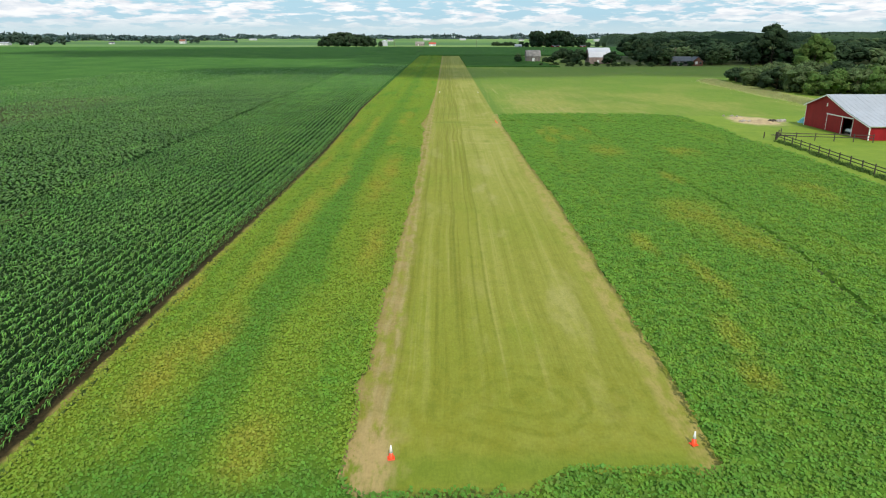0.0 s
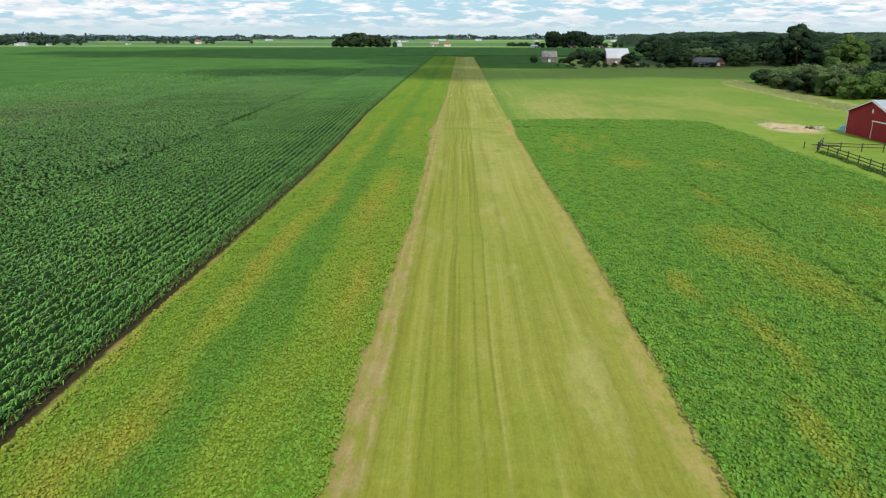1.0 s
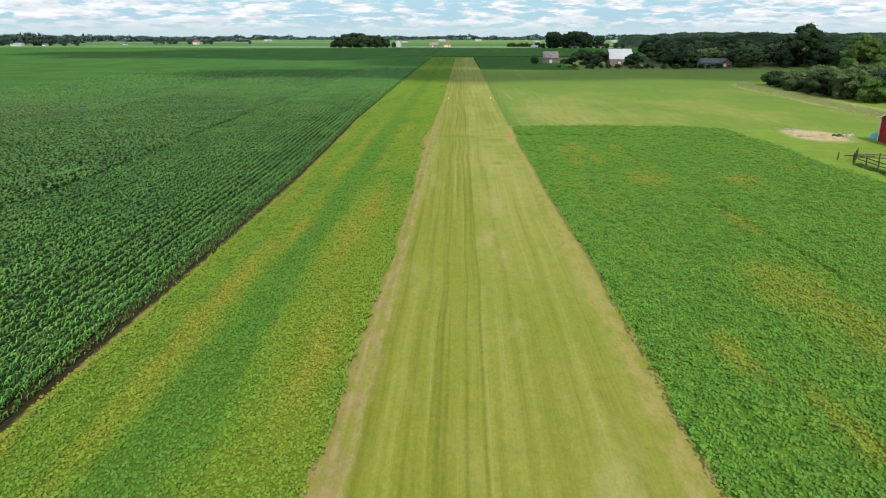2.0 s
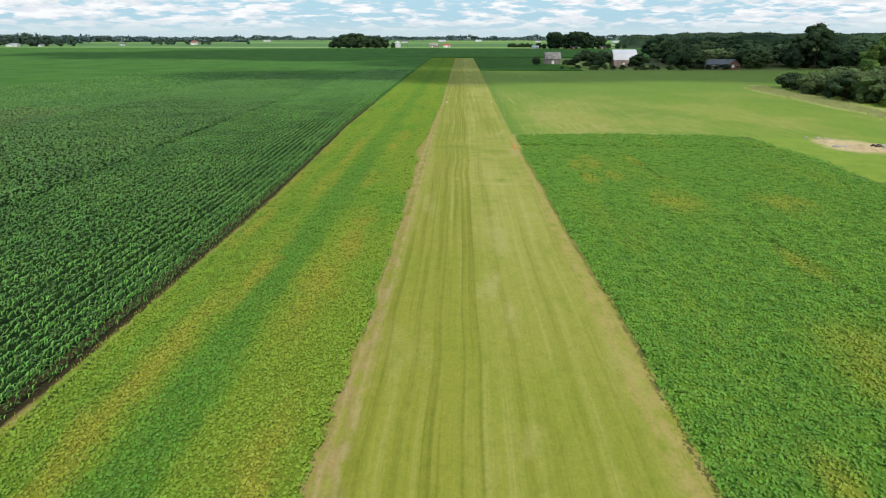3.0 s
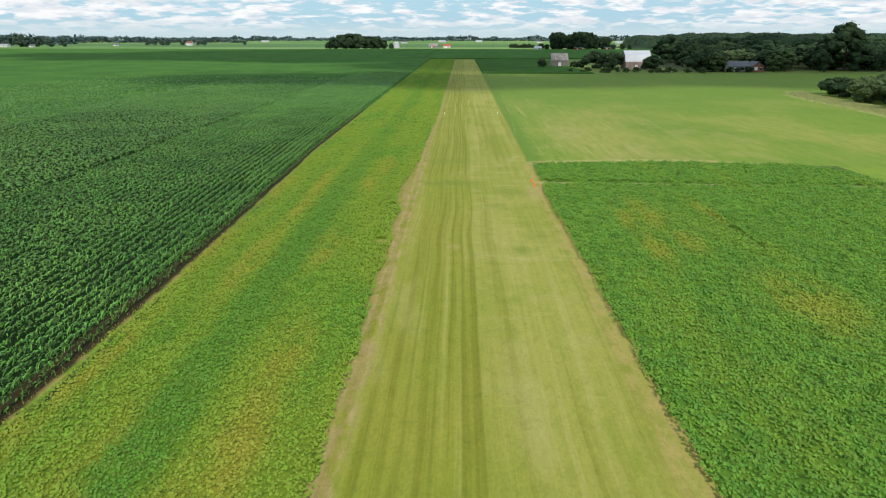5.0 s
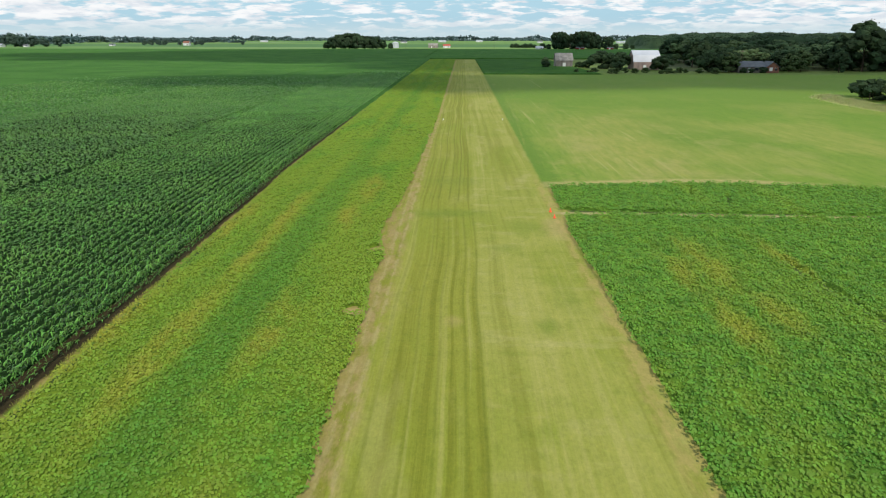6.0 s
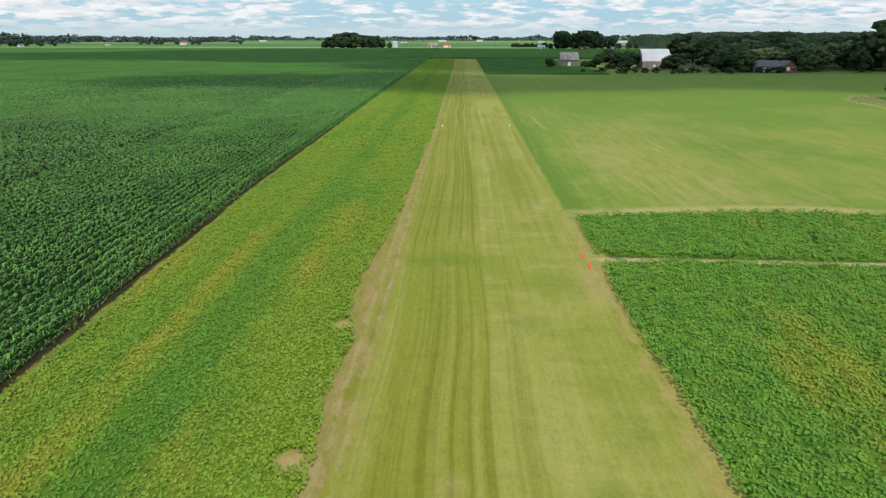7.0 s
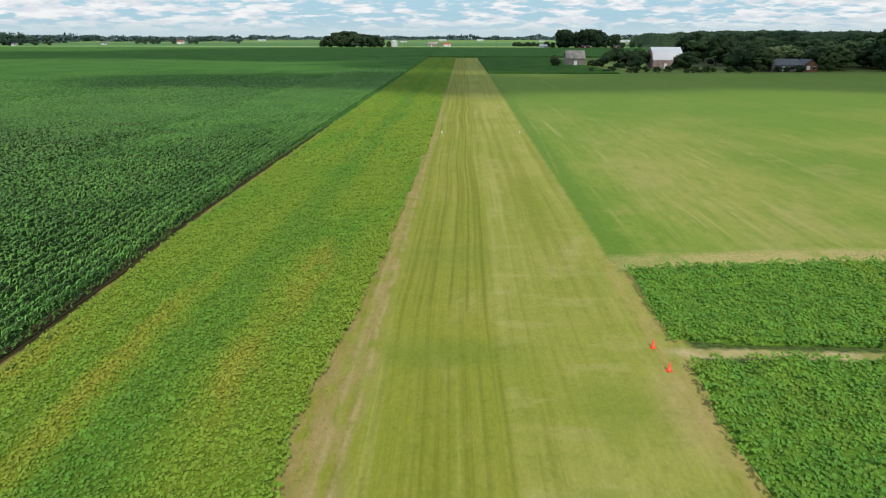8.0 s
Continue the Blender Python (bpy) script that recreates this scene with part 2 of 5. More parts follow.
def ground_material():
    m, nt, p = material("ground", 0.9, 0.12)
    p.inputs["Sheen Weight"].default_value, p.inputs["Sheen Roughness"].default_value = 0.06, 0.4
    p.inputs["Sheen Tint"].default_value = (0.95, 0.9, 0.3, 1)
    pos = place(nt)
    w = wavy(nt, wavy(nt, pos, 0.35, 0.35), 0.45, 2.2)
    s = node(nt, "ShaderNodeSeparateXYZ", Vector=w)
    x, y = s.outputs[0], s.outputs[1]
    raw = node(nt, "ShaderNodeSeparateXYZ", Vector=pos)
    rx, ry = raw.outputs[0], raw.outputs[1]
    swing = 0.0
    for (ya, xa), (yb, xb) in zip(CORN_EDGE, CORN_EDGE[1:]):
        n = node(nt, "ShaderNodeMapRange", Value=ry, i1=ya, i2=yb, i3=0.0, i4=xa - xb)
        swing = calc(nt, "ADD", swing, n.outputs[0])
    corn_x = calc(nt, "ADD", rx, swing)
    # the strip leans a little to the right far off
    lean = calc(nt, "MULTIPLY", calc(nt, "MAXIMUM", calc(nt, "SUBTRACT", ry, 150.0), 0.0), 0.0026)
    x, rx_true, rx = calc(nt, "SUBTRACT", x, lean), rx, calc(nt, "SUBTRACT", rx, lean)

    def within(v, lo, hi, soft):
        return calc(nt, "MULTIPLY", step(nt, v, lo - soft, lo + soft), step(nt, v, hi + soft, hi - soft))

    def both(a, b):
        return calc(nt, "MULTIPLY", a, b)

    big = fuzz(nt, pos, 0.05, 4.0)
    mid = fuzz(nt, pos, 0.35, 4.0)
    fine = fuzz(nt, pos, 5.0, 4.0, (1, 1, 1), 0.7)
    # rough pasture and lawn
    grass = blend(nt, step(nt, mid, 0.3, 0.7), (0.130, 0.212, 0.022), (0.180, 0.255, 0.028))
    # far patchwork of fields
    strips = node(nt, "ShaderNodeTexVoronoi", Vector=node(nt, "ShaderNodeMapping", Vector=pos, Scale=(0.0011, 0.0042, 0.0)).outputs[0], Scale=1.0)
    hue = node(nt, "ShaderNodeSeparateColor", Color=strips.outputs["Color"]).outputs[0]
    ramp = nt.nodes.new("ShaderNodeValToRGB")
    ramp.color_ramp.interpolation = "CONSTANT"
    for i, (at, col) in enumerate([(0.0, (0.10, 0.20, 0.05)), (0.3, (0.15, 0.25, 0.065)), (0.55, (0.055, 0.14, 0.045)), (0.75, (0.185, 0.27, 0.10))]):
        e = ramp.color_ramp.elements[i] if i < 2 else ramp.color_ramp.elements.new(at)
        e.position, e.color = at, (*col, 1)
    nt.links.new(hue, ramp.inputs[0])
    # farmyard grass toned darker to carry the cloud shade over it
    yard = both(step(nt, rx, 60, 66), both(step(nt, ry, 361, 366), step(nt, ry, 640, 600)))
    grass = blend(nt, yard, grass, blend(nt, step(nt, mid, 0.35, 0.65), (0.070, 0.130, 0.022), (0.140, 0.185, 0.040)))
    floor_ = both(step(nt, x, 104, 110), both(step(nt, ry, 392, 400), step(nt, ry, 700, 690)))
    grass = blend(nt, floor_, grass, (0.028, 0.042, 0.014))
    col = blend(nt, step(nt, ry, 960, 985), grass, ramp.outputs[0])
    # hay field beyond the beans: streaked along the mowing, bleached in places
    near_hay = step(nt, calc(nt, "ADD", ry, calc(nt, "MULTIPLY", big, 70.0)), 305, 195)
    streak = fuzz(nt, pos, 0.9, 6.0, (1.0, 0.16, 1.0), 0.72)
    hay = blend(nt, step(nt, streak, 0.34, 0.70), (0.112, 0.196, 0.019), (0.152, 0.230, 0.026))
    # far hay is greener, and its colour is lowered for cloud shade
    hay = blend(nt, both(calc(nt, "SUBTRACT", 1.0, near_hay), 0.6), hay, (0.092, 0.172, 0.017))
    bleach = most(nt, oval(nt, wavy(nt, pos, 9, 0.09), 25, 170, 10, 26, 0.6), oval(nt, wavy(nt, pos, 9, 0.09), 33, 195, 14, 16, 0.7), both(oval(nt, wavy(nt, pos, 9, 0.09), 37, 163, 14, 12, 0.8), 0.7), both(step(nt, fuzz(nt, pos, 0.055, 4.0, (1.0, 0.45, 1.0)), 0.46, 0.62), 0.75))
    hay = blend(nt, both(both(bleach, calc(nt, "MULTIPLY_ADD", near_hay, 0.72, 0.20)), calc(nt, "MULTIPLY_ADD", step(nt, streak, 0.34, 0.66), 0.55, 0.5)), hay, (0.262, 0.256, 0.060))
    hay = blend(nt, both(step(nt, fuzz(nt, pos, 0.035, 3.0, (1.0, 0.5, 1.0)), 0.50, 0.66), 0.7), hay, (0.112, 0.190, 0.020))
    thin = fuzz(nt, pos, 1.3, 4.0, (1.0, 0.016, 1.0), 0.6)
    hay = blend(nt, both(both(step(nt, thin, 0.56, 0.64), step(nt, fuzz(nt, pos, 0.04, 3.0, (1.0, 0.7, 1.0)), 0.44, 0.60)), both(step(nt, rx, 48, 24), 0.5)), hay, (0.36, 0.32, 0.12))
    hay = blend(nt, both(within(calc(nt, "ADD", x, calc(nt, "MULTIPLY", mid, 2.0)), 9.5, 14.0, 1.2), 0.85), hay, (0.094, 0.172, 0.018))
    keep = calc(nt, "MULTIPLY_ADD", step(nt, rx, 60, 34), 0.75, 0.25)
    smudge = fuzz(nt, pos, 0.12, 5.0, (1.0, 0.7, 1.0), 0.65)
    hay = blend(nt, both(step(nt, smudge, 0.50, 0.66), both(keep, both(near_hay, 0.50))), hay, (0.290, 0.262, 0.085))
    furrow = fuzz(nt, node(nt, "ShaderNodeCombineXYZ", X=calc(nt, "SUBTRACT", rx, calc(nt, "MULTIPLY", ry, 0.035)), Y=calc(nt, "MULTIPLY", ry, 0.012)).outputs[0], 0.75, 5.0, (1, 1, 1), 0.65)
    hay = blend(nt, both(step(nt, furrow, 0.53, 0.70), both(keep, both(near_hay, both(step(nt, mid, 0.3, 0.6), 0.42)))), hay, (0.300, 0.285, 0.085))
    hay = blend(nt, both(step(nt, furrow, 0.46, 0.32), both(step(nt, smudge, 0.35, 0.6), 0.45)), hay, (0.112, 0.182, 0.018))
    col = blend(nt, both(both(step(nt, x, 10.4, 10.9), step(nt, calc(nt, "SUBTRACT", x, calc(nt, "MULTIPLY", step(nt, y, 246, 252), 160.0)), 96, 88)), within(y, 141, 364, 0.8)), col, hay)
    rim = calc(nt, "SUBTRACT", y, calc(nt, "MULTIPLY", step(nt, rx_true, 11.0, 27.0), 1.9))
    rim = calc(nt, "ADD", rim, calc(nt, "MULTIPLY", step(nt, rx_true, 30.0, 46.0), 2.2))
    tanline = both(within(rx_true, 10.5, 40, 6.0), within(rim, 141.4, 144.4, 0.7))
    col = blend(nt, both(both(tanline, 0.85), step(nt, mid, 0.26, 0.48)), col, blend(nt, step(nt, fine, 0.35, 0.65), (0.30, 0.255, 0.085), (0.42, 0.335, 0.150)))
    # second bean field, dark, by the far end of the strip
    col = blend(nt, both(within(x, 11.5, 62, 0.6), within(y, 364, 566, 0.8)), col, (0.040, 0.090, 0.018))
    # soil under the near crops; by the corn its colour also holds shade
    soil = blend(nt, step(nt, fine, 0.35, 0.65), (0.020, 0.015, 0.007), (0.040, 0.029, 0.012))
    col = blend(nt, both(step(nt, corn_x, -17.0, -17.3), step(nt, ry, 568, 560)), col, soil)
    col = blend(nt, both(within(calc(nt, "ADD", corn_x, calc(nt, "MULTIPLY", mid, 0.3)), -17.15, -16.75, 0.12), both(step(nt, ry, 568, 560), both(step(nt, mid, 0.42, 0.62), 0.7))), col, (0.30, 0.23, 0.08))
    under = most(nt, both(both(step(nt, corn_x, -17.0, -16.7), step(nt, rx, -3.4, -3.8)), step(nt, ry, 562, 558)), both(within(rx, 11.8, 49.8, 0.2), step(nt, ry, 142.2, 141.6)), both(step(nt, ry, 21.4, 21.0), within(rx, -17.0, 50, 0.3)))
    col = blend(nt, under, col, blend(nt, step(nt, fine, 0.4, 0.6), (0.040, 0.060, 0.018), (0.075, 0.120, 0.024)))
    # mown strip: striped west half, bleached east half
    ring = nt.nodes.new("ShaderNodeVectorMath")
    ring.operation = "DISTANCE"
    put(nt, ring.inputs[0], wavy(nt, pos, 2.6, 0.3))
    ring.inputs[1].default_value = (4.2, 27.6, 0)
    arcs = calc(nt, "SINE", calc(nt, "MULTIPLY", ring.outputs["Value"], 4.6))
    arcs = both(both(step(nt, arcs, -0.2, 0.9), step(nt, mid, 0.25, 0.5)), both(step(nt, ring.outputs["Value"], 7.0, 4.0), step(nt, ry, 34.0, 27.0)))
    sway = calc(nt, "MULTIPLY", calc(nt, "SUBTRACT", fuzz(nt, pos, 0.035, 2.0), 0.5), 1.1)
    lx = calc(nt, "ADD", rx, sway)
    lane = node(nt, "ShaderNodeCombineXYZ", X=lx, Y=calc(nt, "MULTIPLY", ry, 0.010))
    stripes_on = step(nt, ry, 24.0, 31.0)
    stripe = fuzz(nt, lane.outputs[0], 1.5, 5.0, (1, 1, 1), 0.62)
    west = step(nt, calc(nt, "ADD", lx, calc(nt, "MULTIPLY", mid, 0.8)), 4.3, 3.3)
    pale_east = calc(nt, "MULTIPLY_ADD", step(nt, calc(nt, "ADD", ry, calc(nt, "MULTIPLY", big, 50.0)), 62, 130), 0.7, 0.3)
    smear = fuzz(nt, pos, 0.30, 4.0, (1.0, 0.30, 1.0), 0.6)
    lateral = fuzz(nt, pos, 0.55, 4.0, (0.35, 1.0, 1.0), 0.6)
    mown = blend(nt, calc(nt, "SUBTRACT", 1.0, both(calc(nt, "SUBTRACT", 1.0, west), pale_east)), (0.256, 0.258, 0.054), (0.212, 0.220, 0.030))
    mown = blend(nt, both(step(nt, big, 0.42, 0.62), 0.6), mown, (0.182, 0.214, 0.022))
    mown = blend(nt, both(both(step(nt, stripe, 0.52, 0.36), stripes_on), calc(nt, "MULTIPLY_ADD", west, 0.30, 0.42)), mown, (0.136, 0.144, 0.013))
    mown = blend(nt, both(both(step(nt, stripe, 0.52, 0.68), stripes_on), 0.55), mown, (0.315, 0.295, 0.084))
    mown = blend(nt, both(step(nt, smear, 0.54, 0.70), calc(nt, "MULTIPLY_ADD", west, -0.15, 0.55)), mown, (0.166, 0.206, 0.020))
    mown = blend(nt, both(step(nt, smear, 0.46, 0.30), calc(nt, "MULTIPLY_ADD", west, -0.2, 0.55)), mown, (0.318, 0.292, 0.100))
    swath = both(step(nt, lateral, 0.55, 0.66), both(step(nt, west, 0.9, 0.1), within(ry, 96, 146, 12)))
    mown = blend(nt, both(swath, 0.30), mown, (0.158, 0.196, 0.022))
    pale = both(both(step(nt, lateral, 0.47, 0.36), step(nt, west, 0.9, 0.1)), within(ry, 92, 150, 14))
    mown = blend(nt, both(pale, 0.28), mown, (0.345, 0.310, 0.120))
    mown = blend(nt, both(both(arcs, step(nt, fuzz(nt, pos, 1.2, 4.0), 0.32, 0.60)), 0.55), mown, (0.132, 0.150, 0.013))
    worn = both(step(nt, calc(nt, "ADD", ry, calc(nt, "MULTIPLY", mid, 10.0)), 42.0, 30.0), step(nt, fuzz(nt, pos, 0.9, 5.0, (1.0, 0.7, 1.0), 0.65), 0.40, 0.62))
    mown = blend(nt, both(worn, 0.45), mown, (0.170, 0.172, 0.014))
    cross = most(nt, oval(nt, wavy(nt, pos, 2, 0.4), 0.9, 130.6, 3.2, 1.3, 0.7), both(oval(nt, wavy(nt, pos, 3, 0.3), 7.8, 126.2, 1.7, 1.7, 0.8), 0.7), both(oval(nt, wavy(nt, pos, 2, 0.4), 1.2, 144.5, 3.0, 2.4, 0.8), 0.7),
                 oval(nt, wavy(nt, pos, 1.2, 0.8), 7.0, 106.3, 0.5, 1.2, 0.8), both(oval(nt, wavy(nt, pos, 2, 0.6), 5.6, 120.3, 1.2, 0.9, 0.8), 0.8), both(oval(nt, wavy(nt, pos, 2, 0.6), 8.7, 110.5, 0.7, 2.6, 0.8), 0.6))
    mown = blend(nt, both(cross, 0.55), mown, (0.122, 0.172, 0.018))
    mown = blend(nt, both(within(y, 20.8, 23.0, 0.8), 0.65), mown, (0.128, 0.188, 0.018))
    # wheel lines: one set up to the turning place, another beyond it
    short = both(step(nt, ry, 29, 38), step(nt, ry, 131.5, 129.5))
    beyond = step(nt, ry, 133.5, 137.0)
    for cx, hw, amt, reach in ((-1.5, 0.10, 0.35, short), (0.0, 0.07, 0.50, short), (1.2, 0.07, 0.55, short), (2.5, 0.06, 0.60, short), (3.3, 0.07, 0.65, short),
                               (-1.6, 0.08, 0.55, beyond), (-0.7, 0.07, 0.5, beyond), (0.15, 0.08, 0.75, beyond), (1.2, 0.08, 0.75, beyond), (2.1, 0.08, 0.8, beyond), (3.0, 0.07, 0.45, beyond)):
        line = both(both(within(lx, cx - hw, cx + hw, 0.09), amt), both(reach, step(nt, mid, 0.22, 0.50)))
        mown = blend(nt, line, mown, (0.125, 0.142, 0.016))
    # bare, bleached margin on both sides
    edge = within(calc(nt, "ADD", x, calc(nt, "MULTIPLY", smear, 0.8)), -5.0, -1.75, 0.45)
    patchy = fuzz(nt, pos, 1.4, 4.0, (1.0, 0.35, 1.0), 0.65)
    mown = blend(nt, both(edge, step(nt, patchy, 0.33, 0.56)), mown, blend(nt, step(nt, mid, 0.4, 0.6), (0.232, 0.192, 0.052), (0.272, 0.204, 0.078)))
    mown = blend(nt, both(within(x, -3.4, -1.9, 0.4), both(step(nt, patchy, 0.48, 0.66), 0.5)), mown, (0.300, 0.238, 0.096))
    for cx in (-2.9, -2.25):
        rut = within(calc(nt, "ADD", rx, calc(nt, "MULTIPLY", mid, 0.5)), cx + 0.15, cx + 0.35, 0.10)
        mown = blend(nt, both(rut, both(step(nt, patchy, 0.36, 0.56), 0.5)), mown, (0.33, 0.275, 0.118))
    redge = within(x, 10.3, 12.4, 0.35)
    mown = blend(nt, both(redge, calc(nt, "MULTIPLY", step(nt, patchy, 0.36, 0.60), step(nt, ry, 150, 140))), mown, (0.300, 0.250, 0.075))
    corner = both(oval(nt, wavy(nt, pos, 1.5, 0.8), -2.7, 22.8, 1.1, 2.6, 0.5), step(nt, patchy, 0.34, 0.56))
    bald = most(nt, oval(nt, wavy(nt, pos, 0.8, 0.8), -4.1, 119.6, 0.5, 0.7, 0.4), oval(nt, wavy(nt, pos, 0.8, 0.8), -3.9, 108.0, 0.5, 0.7, 0.6),
                corner, both(oval(nt, wavy(nt, pos, 1.5, 0.8), 10.2, 126.0, 0.9, 2.6, 0.8), 0.45), both(oval(nt, wavy(nt, pos, 1.0, 0.5), 1.8, 106.9, 0.45, 0.6, 0.8), 0.25))
    mown = blend(nt, both(bald, 0.65), mown, (0.34, 0.26, 0.12))
    span = both(within(x, -5.0, 11.0, 0.25), within(y, 20.6, 566, 0.5))
    span = most(nt, span, both(within(x, 10.5, 12.0, 0.3), within(y, 20.6, 141.5, 0.5)))
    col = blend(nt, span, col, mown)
    col = blend(nt, both(bald, 0.8), col, (0.36, 0.26, 0.11))
    # footpath through the beans
    pathline = calc(nt, "ADD", y, calc(nt, "MULTIPLY", calc(nt, "SUBTRACT", rx_true, 11.0), 0.035))
    path = both(within(rx_true, 10.8, 49, 0.5), within(pathline, 130.35, 131.25, 0.2))
    col = blend(nt, path, col, blend(nt, step(nt, mid, 0.4, 0.6), (0.22, 0.22, 0.06), (0.38, 0.31, 0.15)))
    rank = most(nt, oval(nt, wavy(nt, pos, 3, 0.2), 96.5, 222, 5.5, 32, 0.12), oval(nt, wavy(nt, pos, 3, 0.2), 94.0, 186, 5.5, 30, 0.15))
    col = blend(nt, rank, col, blend(nt, step(nt, mid, 0.35, 0.6), (0.36, 0.34, 0.14), (0.26, 0.30, 0.08)))
    # heap ground by the barn
    dirt = calc(nt, "MULTIPLY", oval(nt, wavy(nt, pos, 5, 0.25), 61.8, 133.0, 4.2, 7.6, 0.35), step(nt, mid, 0.22, 0.4))
    col = blend(nt, dirt, col, blend(nt, step(nt, fine, 0.3, 0.7), (0.38, 0.29, 0.15), (0.52, 0.41, 0.24)))
    clump = fuzz(nt, pos, 1.6, 5.0, (1.0, 0.55, 1.0), 0.68)
    col = blend(nt, both(step(nt, clump, 0.50, 0.34), 0.30), col, blend(nt, 1.0, col, (0.62, 0.70, 0.55), "MULTIPLY"))
    col = blend(nt, both(step(nt, clump, 0.52, 0.68), 0.35), col, blend(nt, 1.0, col, (1.25, 1.16, 1.22), "MULTIPLY"))
    tone = node(nt, "ShaderNodeHueSaturation", Color=col, Value=calc(nt, "ADD", calc(nt, "MULTIPLY_ADD", fine, 0.45, 0.57), calc(nt, "MULTIPLY", fuzz(nt, pos, 11.0, 3.0, (1.0, 0.22, 1.0), 0.7), 0.42)))
    nt.links.new(tone.outputs[0], p.inputs["Base Color"])
    relief(nt, p, calc(nt, "ADD", fine, calc(nt, "MULTIPLY", mid, 0.6)), 0.04, 0.6)
    return m


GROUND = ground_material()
CLOUD, cnt, cp = material("cloud_vapour", 1.0, 0.0)
cp.inputs["Base Color"].default_value = (0.9, 0.9, 0.9, 1)
thin = node(cnt, "ShaderNodeMixShader", Fac=step(cnt, fuzz(cnt, place(cnt), 0.012, 4.0), 0.2, 0.92))
cnt.links.new(cnt.nodes.new("ShaderNodeBsdfTransparent").outputs[0], thin.inputs[1])
cnt.links.new(cp.outputs[0], thin.inputs[2])
cnt.links.new(thin.outputs[0], cnt.nodes["Material Output"].inputs[0])
BARK = plain("bark", (0.085, 0.065, 0.048), 0.9, 0.1, 1.5, 0.35, 0.03)
CONE_RED = plain("cone_orange", (0.85, 0.075, 0.018), 0.45, 0.4, 3.0, 0.12)
CONE_WHITE = plain("cone_white", (0.80, 0.80, 0.78), 0.35, 0.5, 3.0, 0.06)
RED_PAINT = plain("red_siding", (0.262, 0.010, 0.014), 0.55, 0.2, 0.6, 0.18, 0.004, (1, 1, 0.25))
TRIM = plain("white_trim", (0.78, 0.77, 0.74), 0.5, 0.4, 1.5, 0.08)
METAL_ROOF = plain("metal_roof", (0.40, 0.42, 0.46), 0.42, 0.5, 0.3, 0.10, 0.002, (1, 1, 1), 0.25)
DARK_BOARD = plain("dark_board", (0.062, 0.050, 0.040), 0.75, 0.3, 2.0, 0.35, 0.004)
GREY_BOARD = plain("weathered_board", (0.235, 0.205, 0.180), 0.85, 0.15, 0.5, 0.4, 0.01, (1, 1, 0.15))
GREY_ROOF = plain("weathered_shingle", (0.270, 0.245, 0.220), 0.85, 0.15, 0.6, 0.4, 0.01)
WHITE_ROOF = plain("white_steel_roof", (0.46, 0.47, 0.51), 0.4, 0.5, 0.2, 0.08, 0.002)
PINK_WALL = plain("faded_barn_wall", (0.34, 0.25, 0.22), 0.85, 0.15, 0.4, 0.3, 0.01, (1, 1, 0.2))
BRICK = plain("red_brick", (0.215, 0.095, 0.065), 0.85, 0.2, 0.8, 0.25, 0.006)
SHINGLE = plain("grey_shingle", (0.120, 0.125, 0.140), 0.8, 0.2, 0.8, 0.25, 0.006)
PALE_WALL = plain("pale_siding", (0.55, 0.55, 0.54), 0.6, 0.3, 0.3, 0.1)
DARK_GLASS = plain("dark_pane", (0.03, 0.035, 0.04), 0.1, 0.5, 1.0, 0.1)
CAR_PAINT = plain("white_car_paint", (0.70, 0.71, 0.72), 0.25, 0.5, 0.8, 0.05)
RUBBER = plain("rubber", (0.02, 0.02, 0.02), 0.8, 0.3, 3.0, 0.2)
TARP = plain("teal_tarp", (0.10, 0.36, 0.37), 0.45, 0.4, 1.2, 0.25, 0.03)
RED_ROOF = plain("red_metal_roof", (0.42, 0.06, 0.04), 0.5, 0.4, 0.4, 0.15)
HEAP = plain("spoil", (0.43, 0.33, 0.19), 0.95, 0.1, 0.8, 0.25, 0.06)
RUBBLE = plain("pale_rubble", (0.34, 0.31, 0.26), 0.85, 0.2, 2.0, 0.25, 0.02)
WOOD_GREY = plain("old_timber", (0.19, 0.145, 0.105), 0.85, 0.15, 1.5, 0.4, 0.01, (1, 1, 0.2))


# ---------------------------------------------------------------- mesh helpers
def empty(name, m, **tags):
    ob = new(name)
    ob.matrix_world = m
    ob.empty_display_size = 0.2
    return tagged(ob, **tags)


def part(name, bm, mat, parent=None, label="", smooth=False):
    me = bpy.data.meshes.new(name)
    bmesh.ops.recalc_face_normals(bm, faces=bm.faces)
    bm.to_mesh(me)
    bm.free()
    me.materials.append(mat)
    if smooth:
        me.polygons.foreach_set("use_smooth", [True] * len(me.polygons))
    ob = new(name, me)
    ob.parent = parent
    return tagged(ob, label=label) if label else ob


def add_box(bm, x0, x1, y0, y1, z0, z1, bevel=0.0):
    r = bmesh.ops.create_cube(bm, size=1.0, matrix=Matrix.LocRotScale(((x0 + x1) / 2, (y0 + y1) / 2, (z0 + z1) / 2), None, (x1 - x0, y1 - y0, z1 - z0)))
    if bevel:
        edges = {e for v in r["verts"] for e in v.link_edges}
        bmesh.ops.bevel(bm, geom=list(edges), offset=bevel, segments=1, affect="EDGES")
    return bm


def box(x0, x1, y0, y1, z0, z1, bevel=0.0):
    return add_box(bmesh.new(), x0, x1, y0, y1, z0, z1, bevel)


